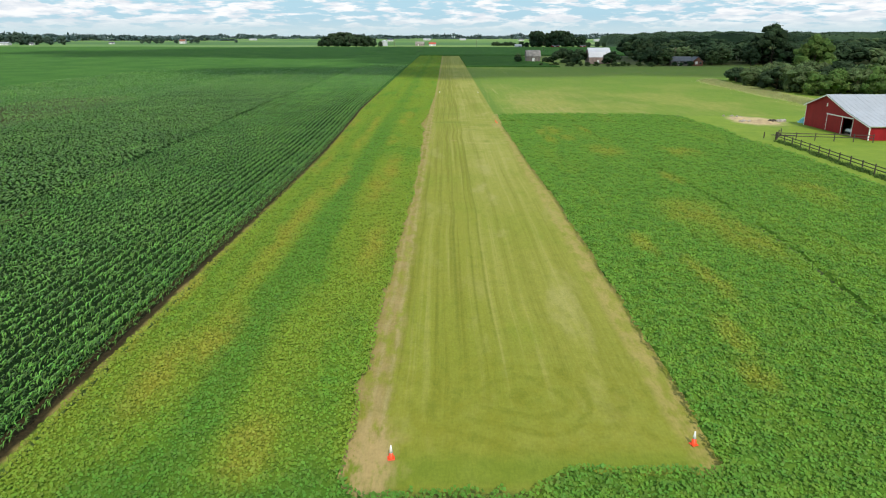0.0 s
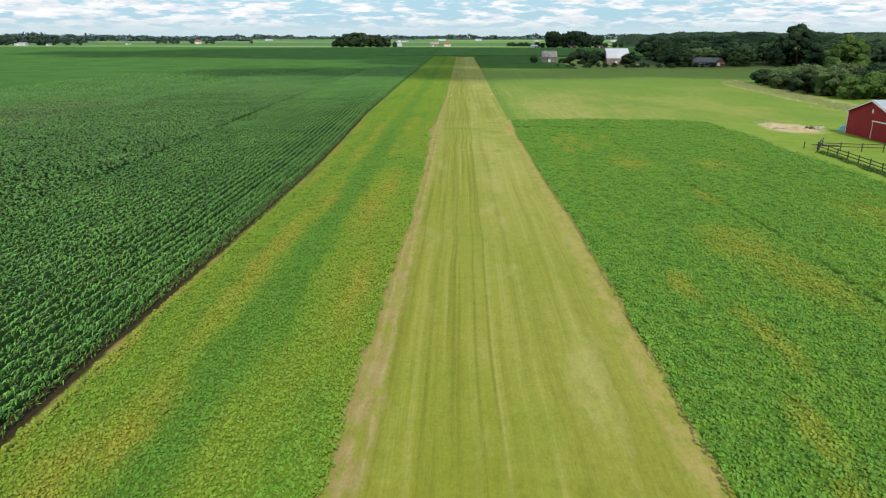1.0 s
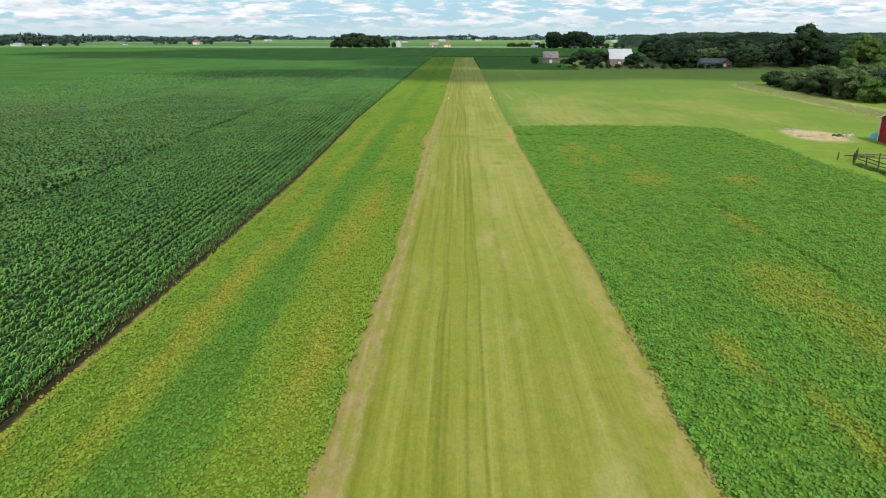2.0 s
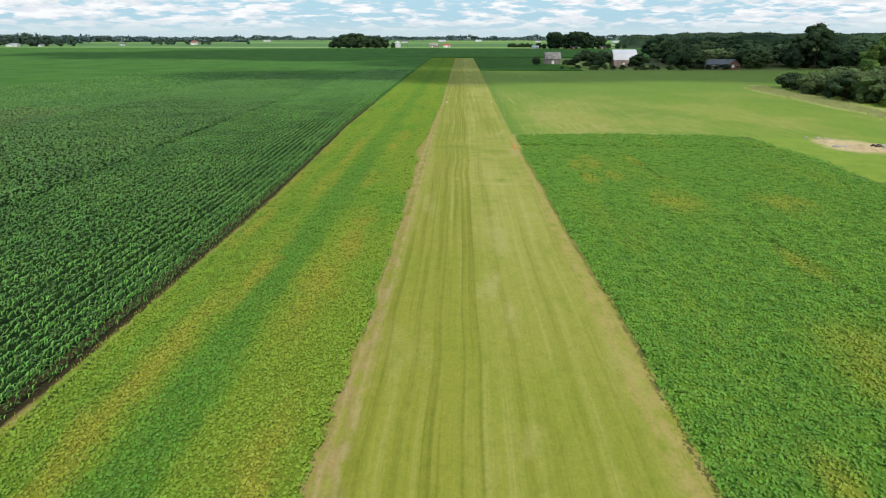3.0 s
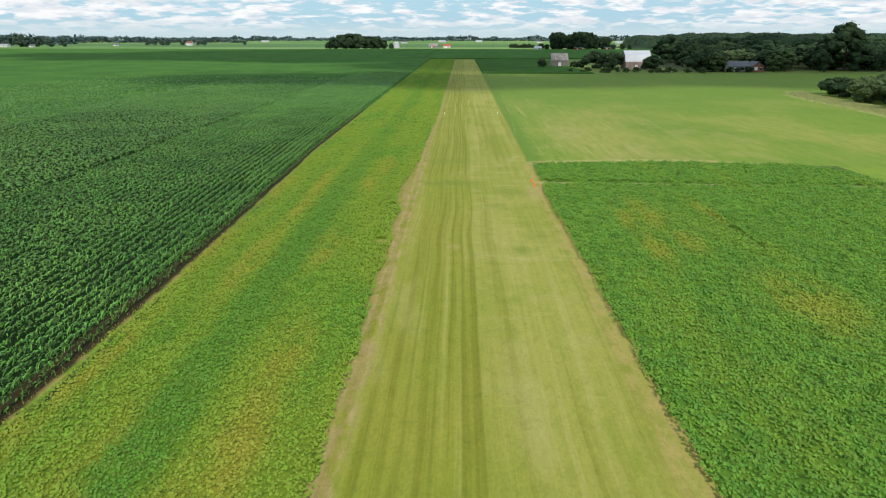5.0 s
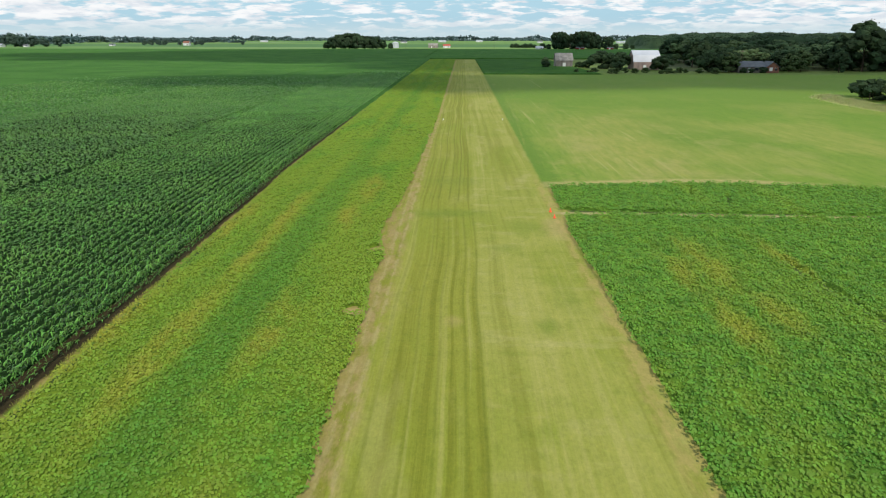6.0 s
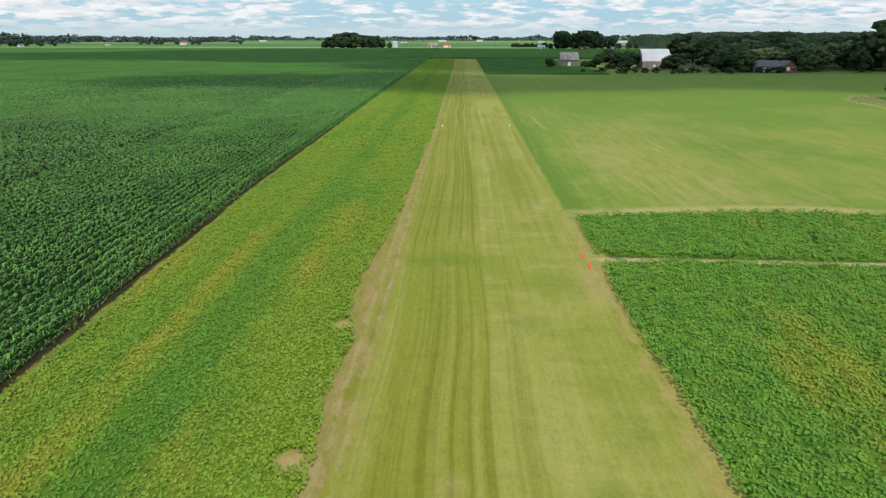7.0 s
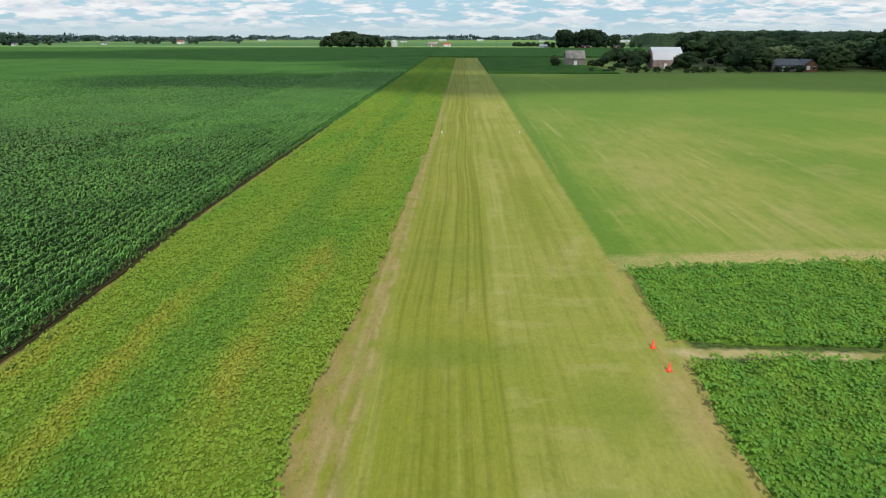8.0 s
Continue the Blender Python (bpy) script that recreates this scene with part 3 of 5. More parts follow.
def add_bar(bm, a, b, r0, r1=None, sides=7):
    """A tapered round bar from a to b."""
    a, b = Vector(a), Vector(b)
    r1 = r0 if r1 is None else r1
    q = (b - a).to_track_quat("Z", "Y").to_matrix()
    rings = []
    for c, r in ((a, r0), (b, r1)):
        rings.append([bm.verts.new(c + q @ Vector((r * math.cos(i * math.tau / sides), r * math.sin(i * math.tau / sides), 0))) for i in range(sides)])
    for i in range(sides):
        j = (i + 1) % sides
        bm.faces.new((rings[0][i], rings[0][j], rings[1][j], rings[1][i]))
    bm.faces.new(rings[0][::-1])
    bm.faces.new(rings[1])
    return bm


def prism(outline, axis, lo, hi):
    """A profile in the plane across an axis ('x': profile y,z; 'y': profile x,z), drawn out from lo to hi."""
    bm = bmesh.new()
    ends = [[bm.verts.new((d, a, b) if axis == "x" else (a, d, b)) for a, b in outline] for d in (lo, hi)]
    n = len(outline)
    for i in range(n):
        j = (i + 1) % n
        bm.faces.new((ends[0][i], ends[0][j], ends[1][j], ends[1][i]))
    bm.faces.new(ends[0][::-1])
    bm.faces.new(ends[1])
    return bm


def lathe(profile, sides=20):
    bm = bmesh.new()
    rings = [[bm.verts.new((r * math.cos(i * math.tau / sides), r * math.sin(i * math.tau / sides), z)) for i in range(sides)] for r, z in profile]
    for a, b in zip(rings, rings[1:]):
        for i in range(sides):
            j = (i + 1) % sides
            bm.faces.new((a[i], a[j], b[j], b[i]))
    bm.faces.new(rings[0][::-1])
    bm.faces.new(rings[-1])
    return bm


def strips_mesh(name, pts, mat):
    """pts: (n, k, 2, 3) array of n ribbons of k pairs; one mesh of quads."""
    n, k = pts.shape[:2]
    me = bpy.data.meshes.new(name)
    me.vertices.add(n * k * 2)
    me.vertices.foreach_set("co", np.ascontiguousarray(pts, dtype=np.float32).ravel())
    base = (np.arange(n) * k * 2)[:, None, None]
    seg = (np.arange(k - 1) * 2)[None, :, None]
    quad = np.array([0, 1, 3, 2])[None, None, :]
    idx = (base + seg + quad).reshape(-1, 4).astype(np.int32)
    me.loops.add(idx.size)
    me.loops.foreach_set("vertex_index", idx.ravel())
    me.polygons.add(len(idx))
    me.polygons.foreach_set("loop_start", np.arange(0, idx.size, 4, dtype=np.int32))
    me.polygons.foreach_set("loop_total", np.full(len(idx), 4, dtype=np.int32))
    me.update(calc_edges=True)
    me.materials.append(mat)
    return me


def sheet_mesh(name, xs, ys, z, mat, skirt=0.0):
    """A grid over xs, ys with heights z(X, Y); skirt: drop its rim by that much."""
    X, Y = np.meshgrid(xs, ys)
    Z = z(X, Y)
    if skirt:
        xs = np.concatenate([[xs[0]], xs, [xs[-1]]])
        ys = np.concatenate([[ys[0]], ys, [ys[-1]]])
        Z = np.pad(Z, 1, mode="edge")
        Z[0, :] = Z[-1, :] = skirt
        Z[:, 0] = Z[:, -1] = skirt
        X, Y = np.meshgrid(xs, ys)
    ny, nx = X.shape
    co = np.stack([X, Y, Z], -1).reshape(-1, 3).astype(np.float32)
    i = (np.arange(ny - 1)[:, None] * nx + np.arange(nx - 1)[None, :]).ravel()
    idx = np.stack([i, i + 1, i + nx + 1, i + nx], -1).astype(np.int32)
    me = bpy.data.meshes.new(name)
    me.vertices.add(len(co))
    me.vertices.foreach_set("co", co.ravel())
    me.loops.add(idx.size)
    me.loops.foreach_set("vertex_index", idx.ravel())
    me.polygons.add(len(idx))
    me.polygons.foreach_set("loop_start", np.arange(0, idx.size, 4, dtype=np.int32))
    me.polygons.foreach_set("loop_total", np.full(len(idx), 4, dtype=np.int32))
    me.update(calc_edges=True)
    me.materials.append(mat)
    return me


rng = np.random.default_rng(11)


def lumps(X, Y, size, seed):
    """Smooth value noise in numpy, -1 to 1."""
    g = np.random.default_rng(seed).uniform(-1, 1, (64, 64))
    u, v = X / size, Y / size
    i, j = np.floor(u).astype(int), np.floor(v).astype(int)
    fu, fv = u - i, v - j
    fu, fv = fu * fu * (3 - 2 * fu), fv * fv * (3 - 2 * fv)
    a, b = g[i % 64, j % 64], g[(i + 1) % 64, j % 64]
    c, d = g[i % 64, (j + 1) % 64], g[(i + 1) % 64, (j + 1) % 64]
    return (a * (1 - fu) + b * fu) * (1 - fv) + (c * (1 - fu) + d * fu) * fv


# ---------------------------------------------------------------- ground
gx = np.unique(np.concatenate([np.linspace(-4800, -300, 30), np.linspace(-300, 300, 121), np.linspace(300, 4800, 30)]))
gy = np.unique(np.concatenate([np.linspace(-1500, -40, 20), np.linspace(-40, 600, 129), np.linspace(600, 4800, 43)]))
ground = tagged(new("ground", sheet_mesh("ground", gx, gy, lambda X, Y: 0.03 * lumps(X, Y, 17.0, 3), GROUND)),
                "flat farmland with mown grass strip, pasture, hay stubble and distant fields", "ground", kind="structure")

# ---------------------------------------------------------------- corn
CORN_X, CORN_END = -17.65, 566.0


def swing(y):
    """How far the corn's edge has drifted sideways at y."""
    return np.interp(y, [p[0] for p in CORN_EDGE], [p[1] - CORN_EDGE[0][1] for p in CORN_EDGE])


def corn_leaves(x, y, z0, length, width, segs, squeeze, reach=0.88):
    """Arching blades from stalks at x, y: rising, then drooping to the tip."""
    n = len(x)
    az = rng.uniform(0, math.tau, n)
    rise = rng.uniform(0.08, 0.42, n)
    droop = rng.uniform(0.05, 0.75, n)
    dx, dy = np.cos(az) * squeeze, np.sin(az)
    sx, sy = -np.sin(az), np.cos(az)
    out = np.empty((n, segs + 1, 2, 3))
    for k in range(segs + 1):
        f = k / segs
        r = length * f * reach
        h = z0 + length * (1.9 * rise * f * (1 - f) - 0.55 * droop * f ** 3)
        half = width * (0.5 if k == 0 else 1.0 if k < segs else 0.08) * (1.0 - 0.25 * f)
        tilt = rng.uniform(-0.5, 0.5, n) * half if k else np.zeros(n)
        for side, sgn in ((0, -1), (1, 1)):
            out[:, k, side, 0] = x + dx * r + sgn * sx * half
            out[:, k, side, 1] = y + dy * r + sgn * sy * half
            out[:, k, side, 2] = h + sgn * tilt
    return out


def corn_block(x_hi, x_lo, y0, y1, gap, leaves, segs, length, width, low=0.9, squeeze=0.62, fade=0.0, power=2.0):
    rows = np.arange(x_hi, x_lo, -0.762)
    stalks = np.arange(y0, y1, gap)
    X, Y = np.meshgrid(rows, stalks)
    X, Y = X.ravel(), Y.ravel()
    keep = (np.abs(X + 39.4) > 0.42) | (lumps(X, Y, 23.0, 15) + rng.uniform(-0.6, 0.6, len(X)) > -0.5)
    if fade:
        keep &= rng.uniform(0, 1, len(X)) < np.clip((y1 - Y) / fade, 0, 1)
    X, Y = X[keep], Y[keep]
    X = X + swing(Y) + rng.normal(0, 0.035, len(X))
    Y = Y + rng.uniform(-gap / 2, gap / 2, len(Y))
    tall = 1.12 + 0.07 * lumps(X, Y, 6.0, 5) + 0.04 * rng.normal(0, 1, len(X))
    X, Y, tall = np.repeat(X, leaves), np.repeat(Y, leaves), np.repeat(tall, leaves)
    z0 = tall - low * rng.uniform(0.0, 1.0, len(X)) ** power
    return corn_leaves(X, Y, z0, rng.uniform(0.65, 1.15, len(X)) * length, rng.uniform(0.75, 1.25, len(X)) * width, segs, squeeze)


blocks = [
    ("corn_crop_edge", CORN, corn_block(CORN_X, CORN_X - 3.0, 14, 205, 0.20, 6, 3, 0.52, 0.042, 0.42, 0.28)),
    ("corn_crop_edge", CORN, corn_block(CORN_X, CORN_X - 0.5, 14, 205, 0.20, 6, 2, 0.44, 0.036, 1.0, 0.34, 0.0, 0.7)),
    ("corn_crop", CORN, corn_block(CORN_X - 3.048, -24.4, 16, 205, 0.24, 4, 3, 0.56, 0.041, 0.28, 0.32)),
    ("corn_crop", CORN, corn_block(-24.5, -40, 19, 205, 0.28, 4, 3, 0.60, 0.042, 0.30, 0.44)),
    ("corn_crop", CORN_LUSH, corn_block(-40.76, -80, 50, 330, 0.60, 4, 2, 0.66, 0.084, 0.3, 0.70, 120.0)),
    ("corn_crop", CORN, corn_block(CORN_X, -40, -60, 20, 2.0, 3, 2, 0.75, 0.13, 0.3, 0.5)),
    ("corn_crop", CORN_LUSH, corn_block(-40.76, -80, -60, 50, 1.6, 3, 2, 0.75, 0.13, 0.3, 0.5)),
    ("corn_crop", CORN_LUSH, corn_block(-80.6, -135, 90, 330, 0.90, 3, 2, 0.75, 0.120, 0.3, 0.70, 170.0)),
    ("corn_crop", CORN, corn_block(CORN_X, -40, 205, 380, 0.45, 4, 2, 0.62, 0.075, 0.3, 0.50, 130.0)),
]
for name, mat, pts in blocks:
    tagged(new(name, strips_mesh(name, pts, mat)), "dense dark-green corn in straight rows, arching leaves", "corn crop", kind="stuff")
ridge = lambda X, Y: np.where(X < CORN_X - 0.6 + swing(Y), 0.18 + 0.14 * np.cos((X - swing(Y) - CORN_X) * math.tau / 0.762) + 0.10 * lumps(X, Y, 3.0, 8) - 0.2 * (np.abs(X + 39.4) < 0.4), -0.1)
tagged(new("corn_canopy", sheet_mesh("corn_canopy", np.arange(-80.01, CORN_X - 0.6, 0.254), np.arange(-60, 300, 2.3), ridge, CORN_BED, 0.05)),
       "lower leaves of the standing corn, coloured dark for shade", "corn crop", kind="stuff")
far_top = lambda X, Y: 0.92 + 0.10 * lumps(X, Y, 9.0, 9) + 0.10 * lumps(X, Y, 40.0, 10)
smooth = lambda v: np.clip(v, 0, 1) ** 2 * (3 - 2 * np.clip(v, 0, 1))
ramp = lambda X, Y: np.maximum(smooth((Y - 160) / 115 + 0.10 * lumps(X, Y, 13.0, 17) + 0.12 * lumps(X, Y, 4.0, 18)), smooth((-92 - X) / 60))
closing = lambda X, Y: np.where(X < CORN_X + 0.2 + swing(Y), far_top(X, Y) * ramp(X, Y) - 0.1, -0.15)
tagged(new("corn_field", sheet_mesh("corn_field", np.concatenate([np.arange(-1500, -200, 20.0), np.arange(-200, -67.0, 3.0)]), np.arange(-60, 985, 5.0), closing, CORN_FAR, 0.01)),
       "wide dark-green corn field reaching far off", "corn crop", kind="stuff")
tagged(new("corn_field", sheet_mesh("corn_field", np.arange(-68.5, CORN_X + 0.1, 0.9), np.arange(155, 567, 4.0), closing, CORN_FAR, 0.01)),
       "corn field narrowing towards the strip's far end", "corn crop", kind="stuff")
tagged(new("corn_field", sheet_mesh("corn_field", np.linspace(-68.5, -25.5, 11), np.arange(563, 985, 5.0), far_top, CORN_FAR, 0.01)),
       "corn field beyond the grass strip's far end", "corn crop", kind="stuff")
tagged(new("corn_field", sheet_mesh("corn_field", np.arange(-25.6, 330, 4.0), np.arange(CORN_END, 960, 5.0), far_top, CORN_FAR, 0.02)),
       "corn field across the end of the grass strip", "corn crop", kind="stuff")


# ---------------------------------------------------------------- beans
def bean_leaves(x, y, z, size, slope=None):
    n = len(x)
    if slope is not None:
        N = 0.6 * np.stack([-slope[0], -slope[1], np.ones(n)], -1) + 0.75 * np.array(SUN_DIR) + 0.42 * rng.normal(0, 1, (n, 3))
        N /= np.linalg.norm(N, axis=1)[:, None]
        u = np.cross(N, rng.normal(0, 1, (n, 3)))
        u /= np.maximum(np.linalg.norm(u, axis=1), 1e-6)[:, None]
        v = np.cross(N, u)
        c = np.stack([x, y, z], -1)
        L, W = (size * 0.58)[:, None] * u, (size * 0.44)[:, None] * v
        out = np.empty((n, 2, 2, 3))
        out[:, 0, 0], out[:, 0, 1] = c - L, c + W - 0.15 * L
        out[:, 1, 0], out[:, 1, 1] = c - W - 0.15 * L, c + L
        return out
    az, tip = rng.uniform(0, math.tau, n), rng.uniform(-0.5, 1.25, n)
    d = np.stack([np.cos(az) * np.cos(tip), np.sin(az) * np.cos(tip), np.sin(tip)], -1)
    roll = rng.uniform(-0.9, 0.9, n)
    s = np.stack([-np.sin(az) * np.cos(roll), np.cos(az) * np.cos(roll), np.sin(roll)], -1)
    c = np.stack([x, y, z], -1)
    L, W = (size * 0.62)[:, None] * d, (size * 0.30)[:, None] * s
    out = np.empty((n, 2, 2, 3))
    out[:, 0, 0], out[:, 0, 1] = c - L, c + W - 0.1 * L
    out[:, 1, 0], out[:, 1, 1] = c - W - 0.1 * L, c + L
    return out


def in_beans(x, y, tracks=True):
    """Whether a plan place is planted with beans."""
    wob = 0.12 * lumps(x, y, 3.1, 21) + 0.10 * lumps(x, y, 0.6, 22)
    inner = np.interp(y, [20, 50, 71, 90, 118, 124, 130, 145, 187, 560], [-3.45, -3.35, -2.9, -2.95, -3.3, -4.1, -3.75, -3.15, -2.5, -2.0])
    left = (x > -16.8 + swing(y) + wob) & (x < inner + wob * 1.6) & (y < 560)
    front = (y < 21.7 - 1.1 * np.clip((5.0 - x) / 1.5, 0, 1) * np.clip((x + 3.6) / 0.6, 0, 1) + 1.5 * wob) & (x > -16.8) & (x < 50)
    corner = 49.6 - 0.09 * np.clip(y - 134, 0, 9) ** 2 + 0.5 * lumps(x, y, 12.0, 25)
    outer = np.interp(y, [20, 28, 50, 71, 84, 125, 141], [11.1, 11.4, 11.65, 11.6, 11.3, 11.0, 11.4])
    north = np.interp(x, [11, 15, 25, 30, 40, 47], [141.6, 142.2, 143.5, 143.6, 142.4, 141.6])
    right = (x > outer + wob) & (x < corner) & (y < north + 2 * wob)
    path = 130.8 - 0.035 * (x - 11) + 0.25 * lumps(x, y, 9.0, 23)
    right &= ~((np.abs(y - path) < 0.62 + 0.5 * wob + 0.35 * np.clip((14 - x) / 2, 0, 1)) & (x > 11))
    bald = ((x + 4.1) ** 2 / 0.24 + (y - 119.6) ** 2 / 0.42 < 1 + 3 * wob) | ((x + 3.9) ** 2 / 0.20 + (y - 108.0) ** 2 / 0.36 < 1 + 3 * wob) | ((x + 2.6) ** 2 / 0.7 + (y - 22.0) ** 2 / 1.6 < 1 + wob)
    lane = np.interp(y, [20, 36, 45, 50, 60, 75, 86, 103, 118, 128], [25.0, 26.0, 27.2, 27.8, 28.2, 27.6, 26.9, 26.0, 24.8, 24.4])
    track = (np.abs(x - lane) < 0.24) & (y < 128) & ((y < 57) | (lumps(x, y * 0.15, 1.7, 27) > 0.1)) & tracks
    for cx, cy in ((25.6, 139.5), (28.0, 136.0), (36.5, 137.5)):
        track |= (np.abs(x - cx - 0.35 * (y - cy)) < 0.15) & (np.abs(y - cy) < 2.2) & tracks
    return (left | front | right) & ~bald & ~track


def bean_top(x, y):
    vigour = np.clip((x + 3.0) / 6.0, 0, 1) * 0.35 + 0.4
    vigour = np.maximum(vigour, np.clip((24.0 - y) / 6.0, 0, 1))
    return 0.34 + 0.24 * vigour * lumps(x, y, 0.50, 31) + 0.10 * lumps(x, y, 0.27, 33) * vigour + 0.06 * lumps(x, y, 1.5, 32)


def bean_block(x0, x1, y0, y1, density, size):
    n = int((x1 - x0) * (y1 - y0) * density)
    x, y = rng.uniform(x0, x1, n), rng.uniform(y0, y1, n)
    keep = in_beans(x, y) & (lumps(x, y, 0.50, 31) > rng.uniform(-1.9, -0.2, n))
    x, y = x[keep], y[keep]
    top, e = bean_top(x, y), 0.05
    slope = ((bean_top(x + e, y) - top) / e, (bean_top(x, y + e) - top) / e)
    return bean_leaves(x, y, top + rng.uniform(-0.09, 0.05, len(x)), rng.uniform(0.7, 1.35, len(x)) * size, slope)


for x0, x1, y0, y1, density, size, label in (
        (-19.4, -2.3, 13, 175, 80, 0.122, "green and yellowing soybean strip beside the corn"),
        (-2.3, 11.7, 13, 23, 90, 0.135, "green soybeans across the strip's near end"),
        (-17.4, 51, -60, 13, 5, 0.42, "green soybeans short of the strip"),
        (10.8, 30, 13, 145, 72, 0.136, "green soybeans with yellow patches beside the strip"),
        (30, 51, 20, 145, 44, 0.155, "green soybean field with yellow patches"),
        (-20, -1.9, 175, 300, 22, 0.205, "green and olive soybean strip running into the distance"),
        (-21, -1.7, 300, 561, 8, 0.32, "green and olive soybean strip at the far end")):
    tagged(new("bean_crop", strips_mesh("bean_crop", bean_block(x0, x1, y0, y1, density, size), BEAN)), label, "soybean crop", kind="stuff")


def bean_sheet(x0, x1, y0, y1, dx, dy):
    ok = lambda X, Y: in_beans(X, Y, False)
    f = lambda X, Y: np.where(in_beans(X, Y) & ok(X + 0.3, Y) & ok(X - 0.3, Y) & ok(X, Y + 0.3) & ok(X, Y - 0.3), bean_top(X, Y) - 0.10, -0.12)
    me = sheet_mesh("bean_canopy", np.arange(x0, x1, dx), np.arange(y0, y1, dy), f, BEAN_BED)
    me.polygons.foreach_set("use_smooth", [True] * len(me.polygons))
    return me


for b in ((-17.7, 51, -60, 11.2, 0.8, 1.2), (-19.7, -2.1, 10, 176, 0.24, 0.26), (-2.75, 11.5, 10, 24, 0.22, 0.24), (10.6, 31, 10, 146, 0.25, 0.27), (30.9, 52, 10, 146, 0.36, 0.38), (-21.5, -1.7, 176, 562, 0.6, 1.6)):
    tagged(new("bean_canopy", bean_sheet(*b)), "closed soybean canopy, green to olive, darkened for shade between leaves", "soybean crop", kind="stuff")


FAR_BEAN = canopy_material("far_bean_canopy", two_tone((0.036, 0.100, 0.018), (0.056, 0.135, 0.022), 0.08), (0.022, 0.062, 0.012), 0.25, 2.0)
tagged(new("bean_field", sheet_mesh("bean_field", np.arange(11.8, 62, 0.9), np.arange(364, 565, 1.6), lambda X, Y: 0.42 + 0.08 * lumps(X, Y, 2.2, 35), FAR_BEAN, 0.01)),
       "dark-green bean field beside the strip's far end", "soybean crop", kind="stuff")


def blades(n, x, y, z, height, width):
    """Upright grass blades in tufts."""
    az = rng.uniform(0, math.tau, n)
    lean = rng.uniform(0.2, 0.9, n)
    h = height * rng.uniform(0.5, 1.2, n)
    out = np.empty((n, 2, 2, 3))
    for sgn, k in ((-1, 0), (1, 1)):
        out[:, 0, k] = np.stack([x - sgn * np.sin(az) * width, y + sgn * np.cos(az) * width, z + 0 * x], -1)
        out[:, 1, k] = np.stack([x + np.cos(az) * lean * h - sgn * np.sin(az) * width * 0.15, y + np.sin(az) * lean * h + sgn * np.cos(az) * width * 0.15, z + h], -1)
    return out


def fringe(points, spread, n, height, width, mat, label):
    """Tufted grass along a line of plan points."""
    p = np.array(points, float)
    seg = rng.integers(0, len(p) - 1, n)
    f = rng.uniform(0, 1, n)
    x = p[seg, 0] * (1 - f) + p[seg + 1, 0] * f + rng.normal(0, spread, n)
    y = p[seg, 1] * (1 - f) + p[seg + 1, 1] * f + rng.normal(0, spread, n)
    keep = lumps(x, y, 1.1, 51) + 0.5 * lumps(x, y, 3.7, 52) > rng.uniform(-1.2, 0.6, n)
    x, y = x[keep], y[keep]
    tagged(new("grass_fringe", strips_mesh("grass_fringe", blades(len(x), x, y, 0.0 * x, height, width), mat)), label, "grass", kind="stuff")


fringe([(11.2, 22), (11.45, 50), (11.35, 71), (11.1, 84), (10.8, 125), (11.1, 141)], 0.16, 1200, 0.05, 0.025, WEED, "yellow-green weeds along the mown edge")
fringe([(-3.4, 22), (-3.3, 50), (-2.8, 71), (-2.9, 90), (-3.3, 118), (-3.7, 130), (-3.1, 145), (-2.5, 187)], 0.30, 2500, 0.05, 0.025, WEED, "straw-coloured weeds along the mown edge")
fringe([(11, 143.2), (15, 143.6), (25, 145.0), (30, 145.2), (40, 143.8), (47, 142.8)], 0.5, 2500, 0.06, 0.03, STRAW, "dry grass along the bean field's end")
fringe([(-16.95, 14), (-16.95, 100), (-17.65, 130), (-18.45, 155), (-18.75, 200)], 0.09, 7000, 0.13, 0.022, WEED, "weeds between corn and beans")


# ---------------------------------------------------------------- traffic cones
def traffic_cone(m, banded, label, shell=None):
    shell = shell or CONE_RED
    ob = empty("traffic_cone", m, label=label, category="traffic cone", group="cones along the strip")
    bm = box(-0.19, 0.19, -0.19, 0.19, 0.0, 0.035, 0.012)
    part("base", bm, shell, ob)
    top = 0.33 if banded else 0.70
    r = lambda z: 0.150 - 0.120 * (z - 0.035) / 0.665
    part("body", lathe([(0.165, 0.035), (r(0.06), 0.06), (r(top), top)]), shell, ob, "", True)
    if banded:
        part("collar", lathe([(r(0.33) + 0.004, 0.33), (r(0.56) + 0.004, 0.56), (r(0.70) + 0.003, 0.70), (0.018, 0.715)]), CONE_WHITE, ob, "white reflective upper sleeve", True)
    else:
        part("tip", lathe([(r(0.70), 0.70), (0.020, 0.725)]), CONE_RED, ob)
    return ob


traffic_cone(pose(-1.72, 22.75, 0.02, 0, 0, 8) @ Matrix.Diagonal((0.78, 0.78, 0.86, 1)), True, "orange traffic cone with white top on mown grass")
traffic_cone(pose(10.73, 23.75, 0.02, 0, 0, 20) @ Matrix.Diagonal((0.78, 0.78, 0.86, 1)), True, "orange traffic cone with white top beside the beans")
traffic_cone(pose(-1.2, 200.6, 0.02) @ Matrix.Scale(0.55, 4), True, "small white marker cone on the bleached strip margin", CONE_WHITE)
traffic_cone(pose(10.1, 201.0, 0.02) @ Matrix.Scale(0.55, 4), True, "small white marker cone on pale mown grass", CONE_WHITE)
traffic_cone(pose(10.33, 131.25, 0.02, 0, 0, 5) @ Matrix.Diagonal((0.68, 0.68, 0.54, 1)), False, "plain red-orange traffic cone beyond the footpath end")
